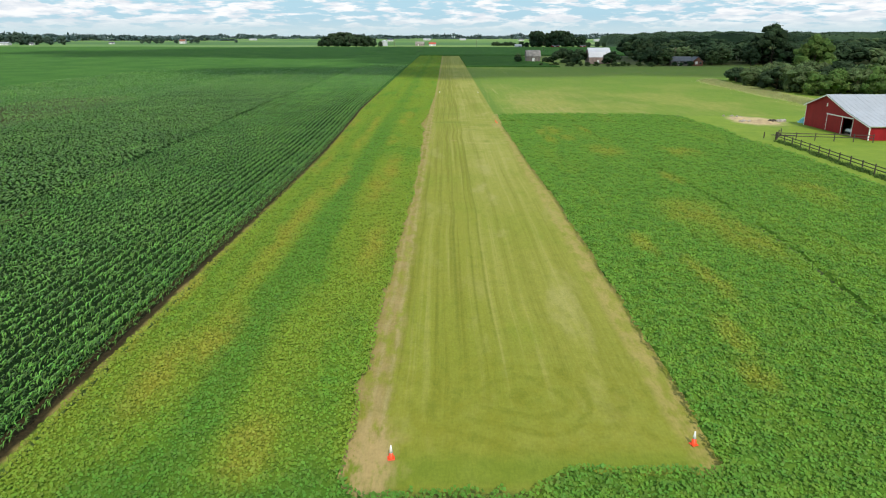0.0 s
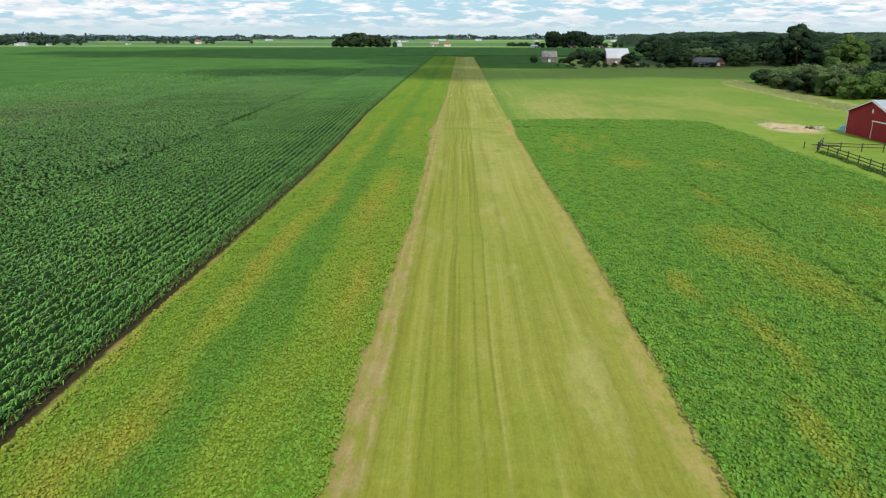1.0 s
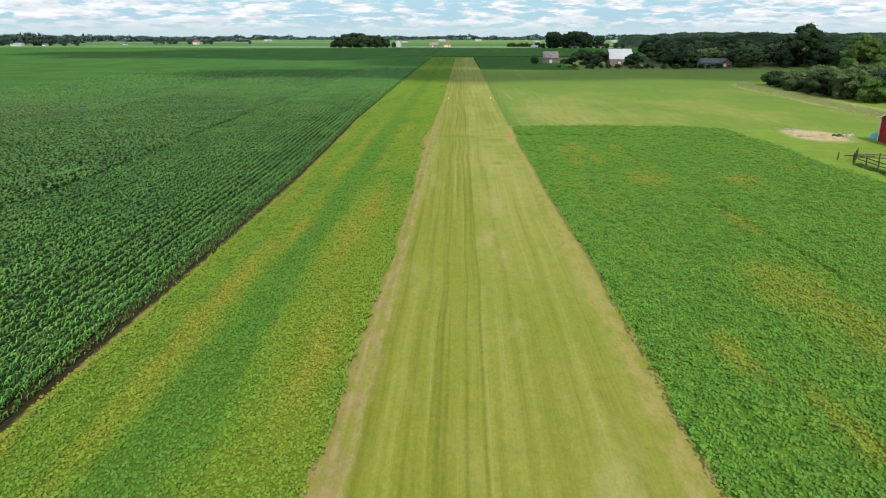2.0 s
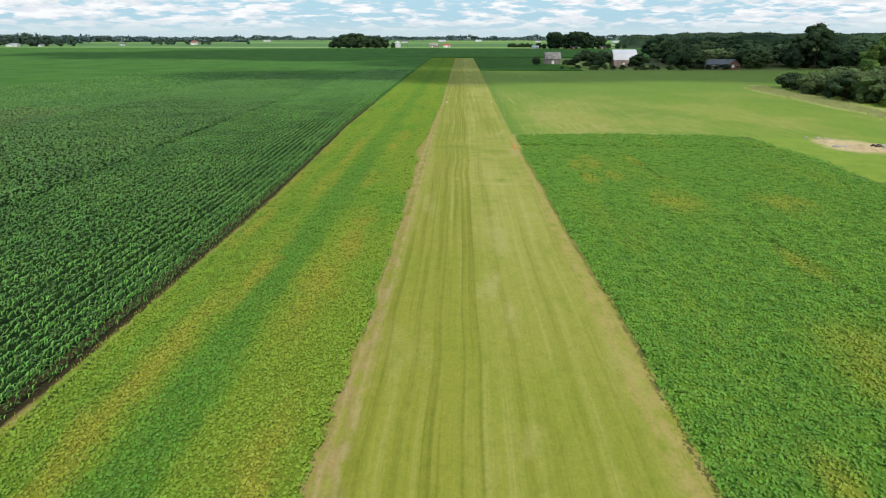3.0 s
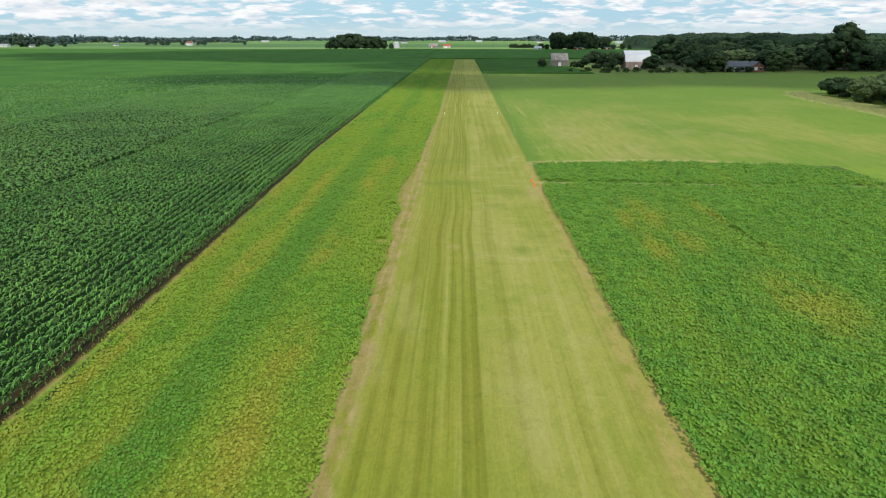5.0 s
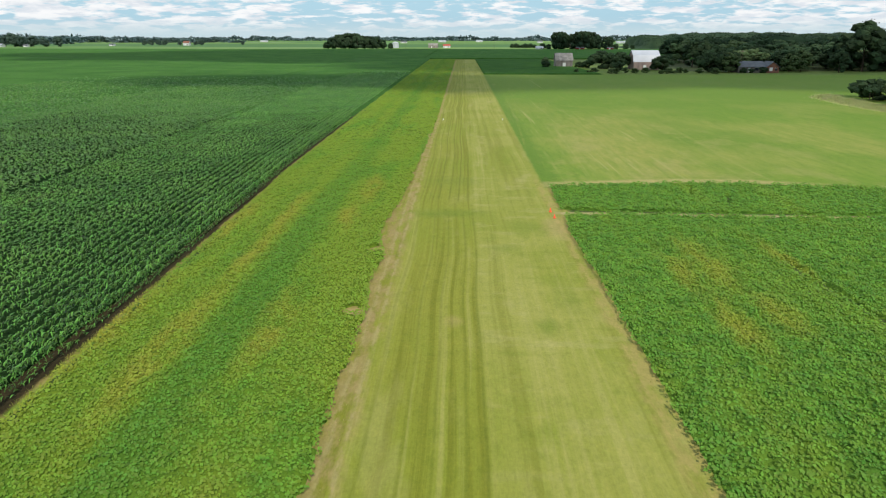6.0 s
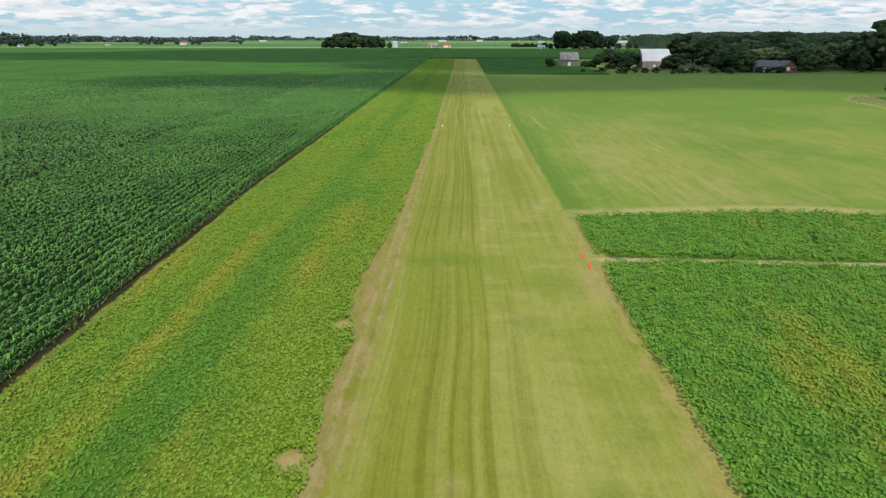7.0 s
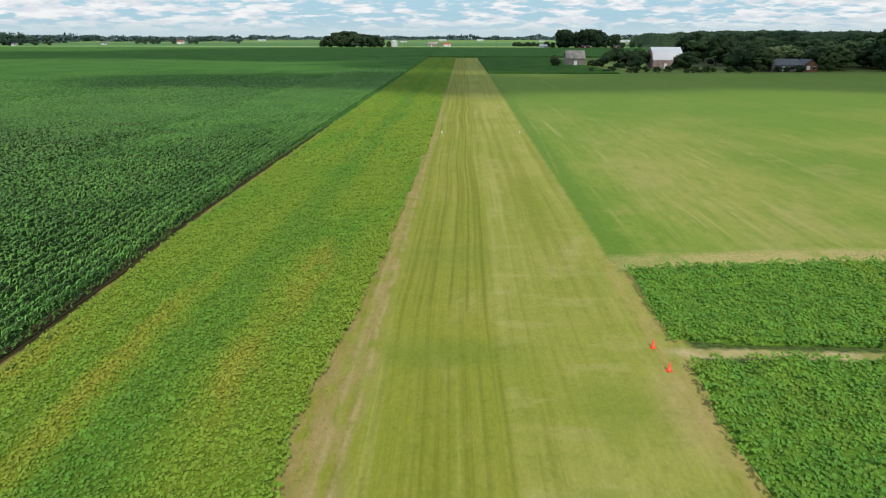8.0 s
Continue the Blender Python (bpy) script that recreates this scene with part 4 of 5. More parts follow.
traffic_cone(pose(10.41, 129.1, 0.02, 0, 0, 30) @ Matrix.Diagonal((0.68, 0.68, 0.54, 1)), False, "plain red-orange traffic cone before the footpath end")


# ---------------------------------------------------------------- red barn
def red_barn(m):
    """Gable end faces -x; the main span keeps to +y, the lean-to to -y."""
    ob = empty("red_barn", m, label="red metal-sided barn with grey roof and open sliding door", category="barn")
    line = [(-10.0, 2.3), (-3.6, 3.85), (3.3, 6.1), (10.0, 3.85)]

    def top(y):
        for (a, za), (b, zb) in zip(line, line[1:]):
            if y <= b:
                return za + (zb - za) * (y - a) / (b - a)
        return line[-1][1]

    def gable(name, y0, y1, z0, x0, x1):
        ys = [y0] + [y for y, _ in line if y0 < y < y1] + [y1]
        return part(name, prism([(y1, z0), (y0, z0)] + [(y, top(y)) for y in ys], "x", x0, x1), RED_PAINT, ob)

    L = 34.0
    gable("gable_wall", -10, -5.2, 0, 0, 0.15)
    gable("gable_wall", -5.2, -2.3, 2.75, 0, 0.15)
    gable("gable_wall", -2.3, 10, 0, 0, 0.15)
    gable("back_wall", -10, 10, 0, L - 0.15, L)
    part("side_wall", box(0.15, L - 0.15, -10, -9.85, 0, 2.28), RED_PAINT, ob, "sunlit red side wall")
    part("side_wall", box(0.15, L - 0.15, 9.85, 10, 0, 3.8), RED_PAINT, ob)
    part("floor", box(0.16, L - 0.16, -9.84, 9.84, -0.2, 0.03), HEAP, ob, "packed earth barn floor")
    for i, ((a, za), (b, zb)) in enumerate(zip(line, line[1:])):
        a2, za2, b2, zb2 = a, za, b, zb
        if i == 0:
            a2, za2 = a - 0.4, za - 0.4 * (zb - za) / (b - a)
        if i == 2:
            b2, zb2 = b + 0.4, zb + 0.4 * (zb - za) / (b - a)
        slab = part("roof", prism([(a2, za2 + 0.02), (b2, zb2 + 0.02), (b2, zb2 + 0.10), (a2, za2 + 0.10)], "x", -0.35, L + 0.35), METAL_ROOF, ob, "pale grey ribbed metal roof")
        ribs = bmesh.new()
        for k in range(38):
            x = -0.3 + k * 0.92
            g = prism([(a2, za2 + 0.10), (b2, zb2 + 0.10), (b2, zb2 + 0.118), (a2, za2 + 0.118)], "x", x, x + 0.05)
            me = bpy.data.meshes.new("rib")
            g.to_mesh(me)
            g.free()
            ribs.from_mesh(me)
            bpy.data.meshes.remove(me)
        part("rib", ribs, METAL_ROOF, slab)
        part("rake_trim", prism([(a2, za2 - 0.16), (b2, zb2 - 0.16), (b2, zb2 + 0.02), (a2, za2 + 0.02)], "x", -0.39, -0.345), TRIM, ob, "white rake board")
    part("corner_trim", box(-0.03, 0.12, -10.03, -9.85, 0, 2.2), TRIM, ob)
    part("corner_trim", box(-0.03, 0.12, 9.88, 10.03, 0, 3.8), TRIM, ob)
    part("eave_trim", box(0, L, -10.06, -10.003, 2.06, 2.24), TRIM, ob, "white board under the eave")
    part("door_track", box(-0.16, -0.004, -5.3, 2.7, 2.82, 2.98), TRIM, ob, "white sliding door track")
    door = part("sliding_door", box(-0.11, -0.03, -2.25, 2.5, 0.05, 2.80), RED_PAINT, ob, "red sliding door pushed open")
    for y0, y1 in ((-2.35, -2.2), (2.4, 2.52)):
        part("door_trim", box(-0.125, -0.112, y0, y1, 0.05, 2.80), TRIM, door)
    part("door_frame", box(-0.05, 0.16, -5.32, -5.2, 0, 2.75), TRIM, ob)
    part("vent", box(-0.04, -0.003, 2.95, 3.3, 4.1, 4.7), TRIM, ob, "small white gable vent")
    return ob


red_barn(pose(68.4, 117.0, 0.0))


def car(m):
    ob = empty("car", m, label="white car parked just inside the open barn door", category="car")
    side = [(-2.1, 0.35), (2.1, 0.35), (2.15, 0.75), (2.0, 0.98), (1.0, 1.06), (-1.9, 1.06), (-2.15, 0.8)]
    bm = prism(side, "y", -0.88, 0.88)
    bmesh.ops.bevel(bm, geom=bm.edges[:], offset=0.06, segments=2, affect="EDGES")
    part("body", bm, CAR_PAINT, ob, "", True)
    bm = prism([(0.95, 1.05), (-1.8, 1.05), (-1.3, 1.5), (0.2, 1.52)], "y", -0.74, 0.74)
    bmesh.ops.bevel(bm, geom=bm.edges[:], offset=0.05, segments=2, affect="EDGES")
    part("cabin", bm, DARK_GLASS, ob, "dark glazed cabin", True)
    part("roof", box(-1.28, 0.2, -0.66, 0.66, 1.51, 1.56, 0.02), CAR_PAINT, ob)
    for y in (-0.6, 0.6):
        part("headlight", box(2.05, 2.13, y - 0.17, y + 0.17, 0.68, 0.82, 0.02), TRIM, ob, "clear headlight")
    part("bumper", box(2.1, 2.2, -0.8, 0.8, 0.35, 0.55, 0.03), RUBBER, ob)
    for x in (-1.3, 1.3):
        for y in (-0.8, 0.8):
            w = part("wheel", add_bar(bmesh.new(), (x, y - 0.1, 0.32), (x, y + 0.1, 0.32), 0.32, sides=16), RUBBER, ob)
            part("rim", add_bar(bmesh.new(), (x, y - 0.105, 0.32), (x, y + 0.105, 0.32), 0.18, sides=12), TRIM, w, "pale wheel rim")
    return ob


car(pose(70.9, 113.3, 0.03, 0, 0, 180))


def mound(name, m, rx, ry, h, mat, seed, label, category, rough=0.3):
    """A low irregular heap."""
    bm = bmesh.new()
    rings, sides = 9, 26
    last = None
    for i in range(rings + 1):
        f = i / rings
        row = []
        for k in range(sides):
            a = k * math.tau / sides
            n = noise.noise(Vector((math.cos(a) * f * 2 + seed, math.sin(a) * f * 2, seed)))
            rr = f * (1 + rough * n)
            row.append(bm.verts.new((rx * rr * math.cos(a), ry * rr * math.sin(a), max(0.0, h * (math.cos(f * math.pi) * 0.5 + 0.5) * (1 + rough * 1.6 * n)) - (0.05 if i == rings else 0))))
        if last:
            for k in range(sides):
                bm.faces.new((last[k], last[(k + 1) % sides], row[(k + 1) % sides], row[k]))
        last = row
    ob = part(name, bm, mat, None, "", True)
    ob.matrix_world = m
    return tagged(ob, label, category)


mound("dirt_heap", pose(62.2, 130.5, 0, 0, 0, 20), 2.6, 3.4, 0.55, HEAP, 1.3, "low heap of tan spoil on bare ground", "dirt heap")
mound("dirt_heap", pose(60.2, 137.0, 0, 0, 0, -30), 1.8, 2.6, 0.30, HEAP, 4.1, "flat heap of pale spoil beside the pasture", "dirt heap")
mound("tarp_heap", pose(70.0, 130.2, 0), 1.1, 1.4, 0.95, TARP, 7.7, "teal tarpaulin over a low stack by the barn", "tarp", 0.2)


def rubble(m, n, spread, size, mat, label, seed):
    """A handful of broken chunks that lie together."""
    r = random.Random(seed)
    ob = empty("rubble_pile", m, label=label, category="rubble")
    for _ in range(n):
        s = size * r.uniform(0.5, 1.3)
        bm = bmesh.new()
        g = bmesh.ops.create_icosphere(bm, subdivisions=1, radius=s, matrix=pose(r.gauss(0, spread), r.gauss(0, spread * 0.6), s * 0.35, r.uniform(0, 360), r.uniform(0, 360), 0))
        for v in g["verts"]:
            v.co += Vector((r.uniform(-1, 1), r.uniform(-1, 1), r.uniform(-0.5, 0.5))) * s * 0.3
        part("chunk", bm, mat, ob)
    return ob


rubble(pose(58.9, 132.0, 0.0), 9, 0.7, 0.28, RUBBLE, "broken pale concrete lying on bare earth", 3)
rubble(pose(66.0, 131.6, 0.0), 5, 0.5, 0.38, RUBBLE, "white chunks beside dark scrap on the spoil", 4)
rubble(pose(65.0, 132.6, 0.0), 7, 0.6, 0.36, DARK_BOARD, "dark scrap lying beside the dirt heap", 5)
rubble(pose(60.5, 140.5, 0.0), 6, 1.2, 0.22, RUBBLE, "scattered pale stones on stripped ground", 6)


# ---------------------------------------------------------------- paddock fence
def fence_run(a, b, gap, label):
    a, b = Vector((*a, 0)), Vector((*b, 0))
    n = max(2, round((b - a).length / gap))
    ang = math.degrees(math.atan2(b.y - a.y, b.x - a.x))
    ob = empty("paddock_fence", pose(a.x, a.y, 0, 0, 0, ang), label=label, category="fence", group="paddock fences")
    d = (b - a).length / n
    post = box(-0.065, 0.065, -0.065, 0.065, -0.3, 1.30, 0.02)
    first = part("post", post, DARK_BOARD, ob)
    rails = [box(0, d, -0.115, -0.082, z, z + 0.11) for z in (1.05, 0.62)]
    kept = [part("rail", r, DARK_BOARD, ob) for r in rails]
    for i in range(1, n + 1):
        p = new("post", first.data)
        p.parent, p.location = ob, (i * d, 0, 0.03 * math.sin(i * 2.7))
        if i < n:
            for k in kept:
                q = new("rail", k.data)
                q.parent, q.location = ob, (i * d, 0, 0)
    return ob


fence_run((54.0, 107.6), (51.4, 52.0), 2.8, "dark-stained wooden rail fence beside the bean field")
fence_run((54.3, 108.0), (68.0, 105.0), 2.8, "dark wooden rail fence running to the barn corner")
fence_run((54.0, 107.9), (56.8, 112.0), 2.4, "short dark rail fence at the paddock corner")
fringe([(53.6, 106), (51.2, 52)], 0.32, 9000, 0.34, 0.06, TREE_LIGHT, "rank green grass under the paddock fence")
lone = part("gate_post", box(-0.07, 0.07, -0.07, 0.07, -0.2, 1.05, 0.02), DARK_BOARD)
lone.matrix_world = pose(52.9, 109.6, 0)
tagged(lone, "single dark wooden post beside the paddock corner", "post")
boards = empty("board_stack", pose(57.6, 112.8, 0, 0, 0, -12), label="stack of dark boards beside the paddock fence", category="lumber")
for k in range(5):
    part("board", box(-2.0 + 0.1 * k, 2.0 - 0.05 * k, -0.35 + 0.16 * (k % 3), -0.21 + 0.16 * (k % 3), 0.06 * (k // 3) + 0.02, 0.06 * (k // 3) + 0.07), DARK_BOARD, boards)


# ---------------------------------------------------------------- trees
def crown_mesh(name, w, h, z0, clumps, quads, size, mat, seed, flat=0.0):
    """Leaf clumps set through an uneven crown, each a shell of small tilted leaves."""
    r = np.random.default_rng(seed)
    c = r.normal(0, 1, (clumps, 3))
    c /= np.linalg.norm(c, axis=1)[:, None]
    c *= (r.uniform(0.25, 1.0, clumps) ** 0.45)[:, None]
    c[:, 2] = np.where(r.uniform(0, 1, clumps) < 0.5, np.abs(c[:, 2]) * 0.95, c[:, 2] * 0.80)
    belly = 1.0 - 0.28 * np.clip(c[:, 2], 0, 1) ** 2
    mid = z0 + (h - z0) * 0.43
    pos = np.stack([c[:, 0] * w * 0.5 * belly, c[:, 1] * w * 0.5 * belly, mid + c[:, 2] * (h - z0) * 0.55], -1)
    rad = r.uniform(0.13, 0.24, clumps) * w
    k = r.integers(0, clumps, quads)
    d = r.normal(0, 1, (quads, 3))
    d /= np.linalg.norm(d, axis=1)[:, None]
    p = pos[k] + d * (rad[k] * r.uniform(0.60, 0.98, quads))[:, None] * np.array([1, 1, 0.75])
    p[:, 2] = np.maximum(p[:, 2], 0.25)
    out = d + 0.55 * r.normal(0, 1, (quads, 3))
    u = np.cross(out, r.normal(0, 1, (quads, 3)))
    u /= np.maximum(np.linalg.norm(u, axis=1), 1e-6)[:, None]
    v = np.cross(out, u)
    v /= np.maximum(np.linalg.norm(v, axis=1), 1e-6)[:, None]
    s = size * r.uniform(0.6, 1.4, quads)[:, None]
    q = np.empty((quads, 2, 2, 3))
    q[:, 0, 0], q[:, 0, 1] = p - u * s, p + v * s * 0.7
    q[:, 1, 0], q[:, 1, 1] = p - v * s * 0.7, p + u * s
    me = strips_mesh(name, q, mat)
    bm = bmesh.new()
    bm.from_mesh(me)
    for i in range(clumps):
        g = bmesh.ops.create_icosphere(bm, subdivisions=1, radius=rad[i] * 0.72, matrix=Matrix.Translation(pos[i]) @ Matrix.Diagonal((1, 1, 0.78, 1)))
        for vert in g["verts"]:
            vert.co += Vector(r.normal(0, 0.13, 3)) * rad[i]
            vert.co.z = max(vert.co.z, 0.05)
    bm.to_mesh(me)
    bm.free()
    return me, pos


def make_tree(name, w, h, z0, clumps, quads, size, mat, seed, trunk, flat=0.0):
    ob = empty(name, pose(0, 0, -500))
    me, pos = crown_mesh("crown", w, h, z0, clumps, quads, size, mat, seed, flat)
    crown = new("crown", me)
    crown.parent = ob
    bm = bmesh.new()
    add_bar(bm, (0, 0, -0.3), (0.05 * w * 0.3, 0, max(z0, 0.6) + 0.25 * (h - z0)), trunk, trunk * 0.6, 8)
    add_bar(bm, (0.05 * w * 0.3, 0, max(z0, 0.6) + 0.25 * (h - z0)), (0, 0.1, z0 + 0.75 * (h - z0)), trunk * 0.6, trunk * 0.15, 7)
    for p in pos[:7]:
        add_bar(bm, (0, 0, max(0.4, min(p[2] * 0.6, z0 + 0.3 * (h - z0)))), tuple(p), trunk * 0.4, trunk * 0.08, 5)
    part("trunk", bm, BARK, ob)
    return ob


KINDS = {
    "broad": make_tree("tree", 13.0, 16.0, 0.3, 60, 2200, 0.32, TREE_DARK, 1, 0.38),
    "tall": make_tree("tree", 10.5, 18.0, 0.3, 60, 2100, 0.32, TREE_DARK, 2, 0.36),
    "mid": make_tree("tree", 11.0, 14.0, 0.3, 54, 2000, 0.30, TREE_MID, 3, 0.30),
    "light": make_tree("tree", 11.5, 16.0, 1.5, 64, 6500, 0.20, TREE_LIGHT, 4, 0.30),
    "bush": make_tree("bush", 8.0, 7.0, 0.0, 40, 2500, 0.22, TREE_MID, 5, 0.14, 0.5),
    "bush_dark": make_tree("bush", 7.5, 6.5, 0.0, 40, 2500, 0.22, TREE_DARK, 6, 0.14, 0.5),
    "bush_light": make_tree("bush", 7.0, 6.0, 0.0, 36, 2300, 0.21, TREE_LIGHT, 7, 0.12, 0.5),
    "wood": make_tree("tree", 13.0, 13.0, 0.2, 50, 800, 0.47, TREE_DARK, 21, 0.36, 0.2),
    "wood_mid": make_tree("tree", 12.0, 12.0, 0.2, 46, 800, 0.44, TREE_MID, 22, 0.32, 0.2),
    "hazy": make_tree("tree", 17.0, 18.0, 0.3, 46, 560, 0.88, TREE_BLUE, 23, 0.38),
    "shrub": make_tree("bush", 7.5, 6.5, 0.0, 22, 420, 0.60, TREE_MID, 16, 0.14, 0.5),
    "far": make_tree("tree", 18.0, 18.0, 0.3, 46, 620, 0.88, TREE_HAZE, 8, 0.40),
    "far_mid": make_tree("tree", 16.0, 15.0, 0.3, 40, 560, 0.80, TREE_HAZE, 9, 0.36),
}
HEIGHT = {"hazy": 18.0, "wood": 13.0, "wood_mid": 12.0, "shrub": 6.5, "broad": 16.0, "tall": 18.0, "mid": 14.0, "light": 16.0, "bush": 7.0, "bush_dark": 6.5, "bush_light": 6.0, "far": 18.0, "far_mid": 15.0}
turn = random.Random(5)


def plant(kind, x, y, h, label, group, spread=1.0):
    k = h / HEIGHT[kind]
    m = Matrix.LocRotScale((x, y, 0), Euler((0, 0, turn.uniform(0, math.tau))), (k * spread, k * spread, k))
    return tagged(copy_thing(KINDS[kind], m), label, "bush" if kind.startswith(("bush", "shrub")) else "tree", group)


# scrub row behind the barn
SCRUB = [("bush_dark", 108, 255, 4.6), ("bush_dark", 105, 245, 5.6), ("bush", 107, 236, 6.2), ("bush", 103, 228, 6.0), ("bush", 107, 220, 7.6), ("bush_dark", 103, 211, 7.4),
         ("bush", 105, 202, 8.2), ("bush_light", 110, 195, 8.0), ("bush_light", 106, 191, 6.5), ("bush", 117, 193, 7.8), ("bush_light", 121, 188, 6.8), ("bush", 127, 185, 6.4),
         ("bush", 134, 181, 6.6), ("bush", 141, 178, 6.2), ("bush", 113, 212, 9.0), ("bush_dark", 119, 204, 9.4), ("bush_light", 128, 200, 8.6), ("bush", 138, 196, 8.2), ("bush_dark", 148, 190, 8.0), ("bush", 112, 230, 8.0), ("bush", 120, 246, 7.0)]
for kind, x, y, h in SCRUB:
    plant(kind, x, y, h, {"bush": "rounded green bush in the scrub row", "bush_dark": "dark-green dense bush in the scrub row", "bush_light": "yellow-green bush in the scrub row"}[kind], "scrub row bushes", 1.12)
plant("light", 127, 236, 16.4, "tall yellow-green tree above the scrub row", "scrub row trees")
plant("mid", 150, 236, 11.0, "green tree behind the scrub row", "scrub row trees")
plant("mid", 166, 232, 10.0, "green tree behind the scrub row", "scrub row trees")
fringe([(99, 252), (96, 236), (95, 215), (93.5, 192), (92, 168), (92, 155)], 2.0, 34000, 0.40, 0.06, STRAW, "tall dry grass in front of the scrub row")
fringe([(101, 256), (98, 254), (95.5, 246)], 1.2, 2600, 0.7, 0.11, STRAW, "tall dry grass at the scrub row's end")

for x, y, lean in ((105.3, 249.8, 4), (105.1, 246.2, -6)):
    stake = part("stake", add_bar(bmesh.new(), (0, 0, -0.3), (0, 0, 2.4), 0.14, 0.11, 7), WOOD_GREY)
    stake.matrix_world = pose(x, y, 0, lean, 0, 0)
    tagged(stake, "pale weathered wooden stake in tall dry grass", "post", "scrub row stakes")

# farmstead trees and woods
FARM = [("bush_dark", 72.5, 419, 9.2), ("bush_dark", 80.5, 416, 8.6), ("bush_dark", 66.5, 427, 4.2), ("bush_dark", 127, 379.5, 2.4), ("bush_dark", 130.5, 379.6, 2.0), ("bush_dark", 135.6, 379, 2.8), ("bush_dark", 97.5, 402, 7.6), ("mid", 48, 452, 5.0), ("bush_dark", 46, 432, 3.6), ("bush_dark", 63.5, 433, 3.2),
        ("mid", 101, 452, 5.5), ("bush_dark", 114, 386, 9.0), ("bush_dark", 121, 390, 11.0), ("mid", 122, 383, 9.0), ("mid", 124, 392, 9.5), ("tall", 123, 436, 15.5), ("tall", 131, 447, 16.0), ("broad", 127, 430, 13.5),
        ("broad", 187.5, 395, 21.8), ("tall", 181, 400, 18.0), ("mid", 150, 386, 8.5), ("mid", 158, 392, 10.0), ("broad", 171, 384, 10.0), ("broad", 200, 388, 8.5), ("mid", 134, 398, 8.0), ("bush_dark", 77.5, 404, 4.2), ("mid", 212, 392, 9.0)]
for kind, x, y, h in FARM:
    plant(kind, x, y, h, "dark-green bush in the old farmyard" if kind.startswith("bush") else "dense dark-green tree by the farmstead", "farmstead trees", 1.1)
for k in range(16):
    plant("shrub", 54 + k * 4.1 + turn.uniform(-1.5, 1.5), 371 + turn.uniform(-2, 9), turn.uniform(1.1, 2.6), "low dark shrub along the hay field's end", "field edge shrubs", 1.2)
for k in range(54):
    row = k % 3
    x = 131 + (k // 3) * 12.0 + turn.uniform(-5, 5) + row * 8
    y = 408 + row * 24 + turn.uniform(-8, 8)
    plant(turn.choice(["wood", "wood", "wood", "wood_mid"]), x, y, turn.uniform(9.5, 12.0) + row * 1.2, "dark-green woodland tree beyond the house", "woodland trees", 1.35)

for k in range(40):
    row = k % 2
    x = 136 + (k // 2) * 15.5 + turn.uniform(-4, 4) + row * 9
    y = 497 + row * 26 + turn.uniform(-8, 8)
    plant(turn.choice(["wood", "wood", "wood_mid"]), x, y, turn.uniform(13.5, 16.5), "tall dark-green tree at the back of the wood", "woodland trees", 1.25)

# groves far off
for x, y, h in [(-179, 1002, 11), (-171, 996, 17), (-160, 1004, 22), (-149, 998, 24), (-140, 1003, 23.5), (-131, 997, 20), (-122, 1002, 19), (-112, 998, 18), (-105, 1001, 14), (-156, 990, 17), (-136, 989, 18), (-118, 990, 16)]:
    plant("far", x, y, h, "dark deciduous tree in a grove among corn", "grove trees", 0.85)
plant("far_mid", -93, 1002, 8, "small green tree beside the grove", "grove trees", 0.8)
for x, y, h in [(125, 950, 25.5), (132, 954, 22), (146, 950, 23), (153, 947, 26), (161, 951, 25.5), (169, 953, 22), (187, 950, 18.5), (106, 960, 9), (113, 957, 8), (200, 965, 8), (214, 972, 9), (226, 985, 7), (143, 960, 18), (176, 955, 14)]:
    plant("far", x, y, h, "dark tree sheltering a far farmhouse", "far farm trees", 0.8)
for k in range(17):
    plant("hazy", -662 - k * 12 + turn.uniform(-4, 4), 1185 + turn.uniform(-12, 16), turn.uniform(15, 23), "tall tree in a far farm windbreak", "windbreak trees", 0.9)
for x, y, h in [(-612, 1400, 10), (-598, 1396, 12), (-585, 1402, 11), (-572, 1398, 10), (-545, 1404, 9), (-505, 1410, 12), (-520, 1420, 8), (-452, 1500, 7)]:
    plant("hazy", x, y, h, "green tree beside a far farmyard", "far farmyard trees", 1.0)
for k in range(14):
    plant("far_mid", 78 + k * 2.5 + turn.uniform(-2, 2), 1102 + turn.uniform(-3, 3), turn.uniform(4, 7), "low dark tree in a far hedge", "far hedge trees", 1.0)


def tree_line(x0, x1, y, h, n, size, mat, label, seed):
    """Woods so far off that single trees cannot be told."""
    r = np.random.default_rng(seed)
    x = r.uniform(x0, x1, n)
    ridge_h = h * (0.62 + 0.38 * lumps(x, 0 * x + seed, 60.0, seed) + 0.22 * lumps(x, 0 * x, 17.0, seed + 1))
    z = ridge_h * r.uniform(0, 1, n) ** 0.6
    yy = y + r.uniform(-25, 25, n)
    return tagged(new("far_woods", strips_mesh("far_woods", bean_leaves(x, yy, z, size * r.uniform(0.7, 1.4, n)), mat)), label, "woods", kind="stuff")


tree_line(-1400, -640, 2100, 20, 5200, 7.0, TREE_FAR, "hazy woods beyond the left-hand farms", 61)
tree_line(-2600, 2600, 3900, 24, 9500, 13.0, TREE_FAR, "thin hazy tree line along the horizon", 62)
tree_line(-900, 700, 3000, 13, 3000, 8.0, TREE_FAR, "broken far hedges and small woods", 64)


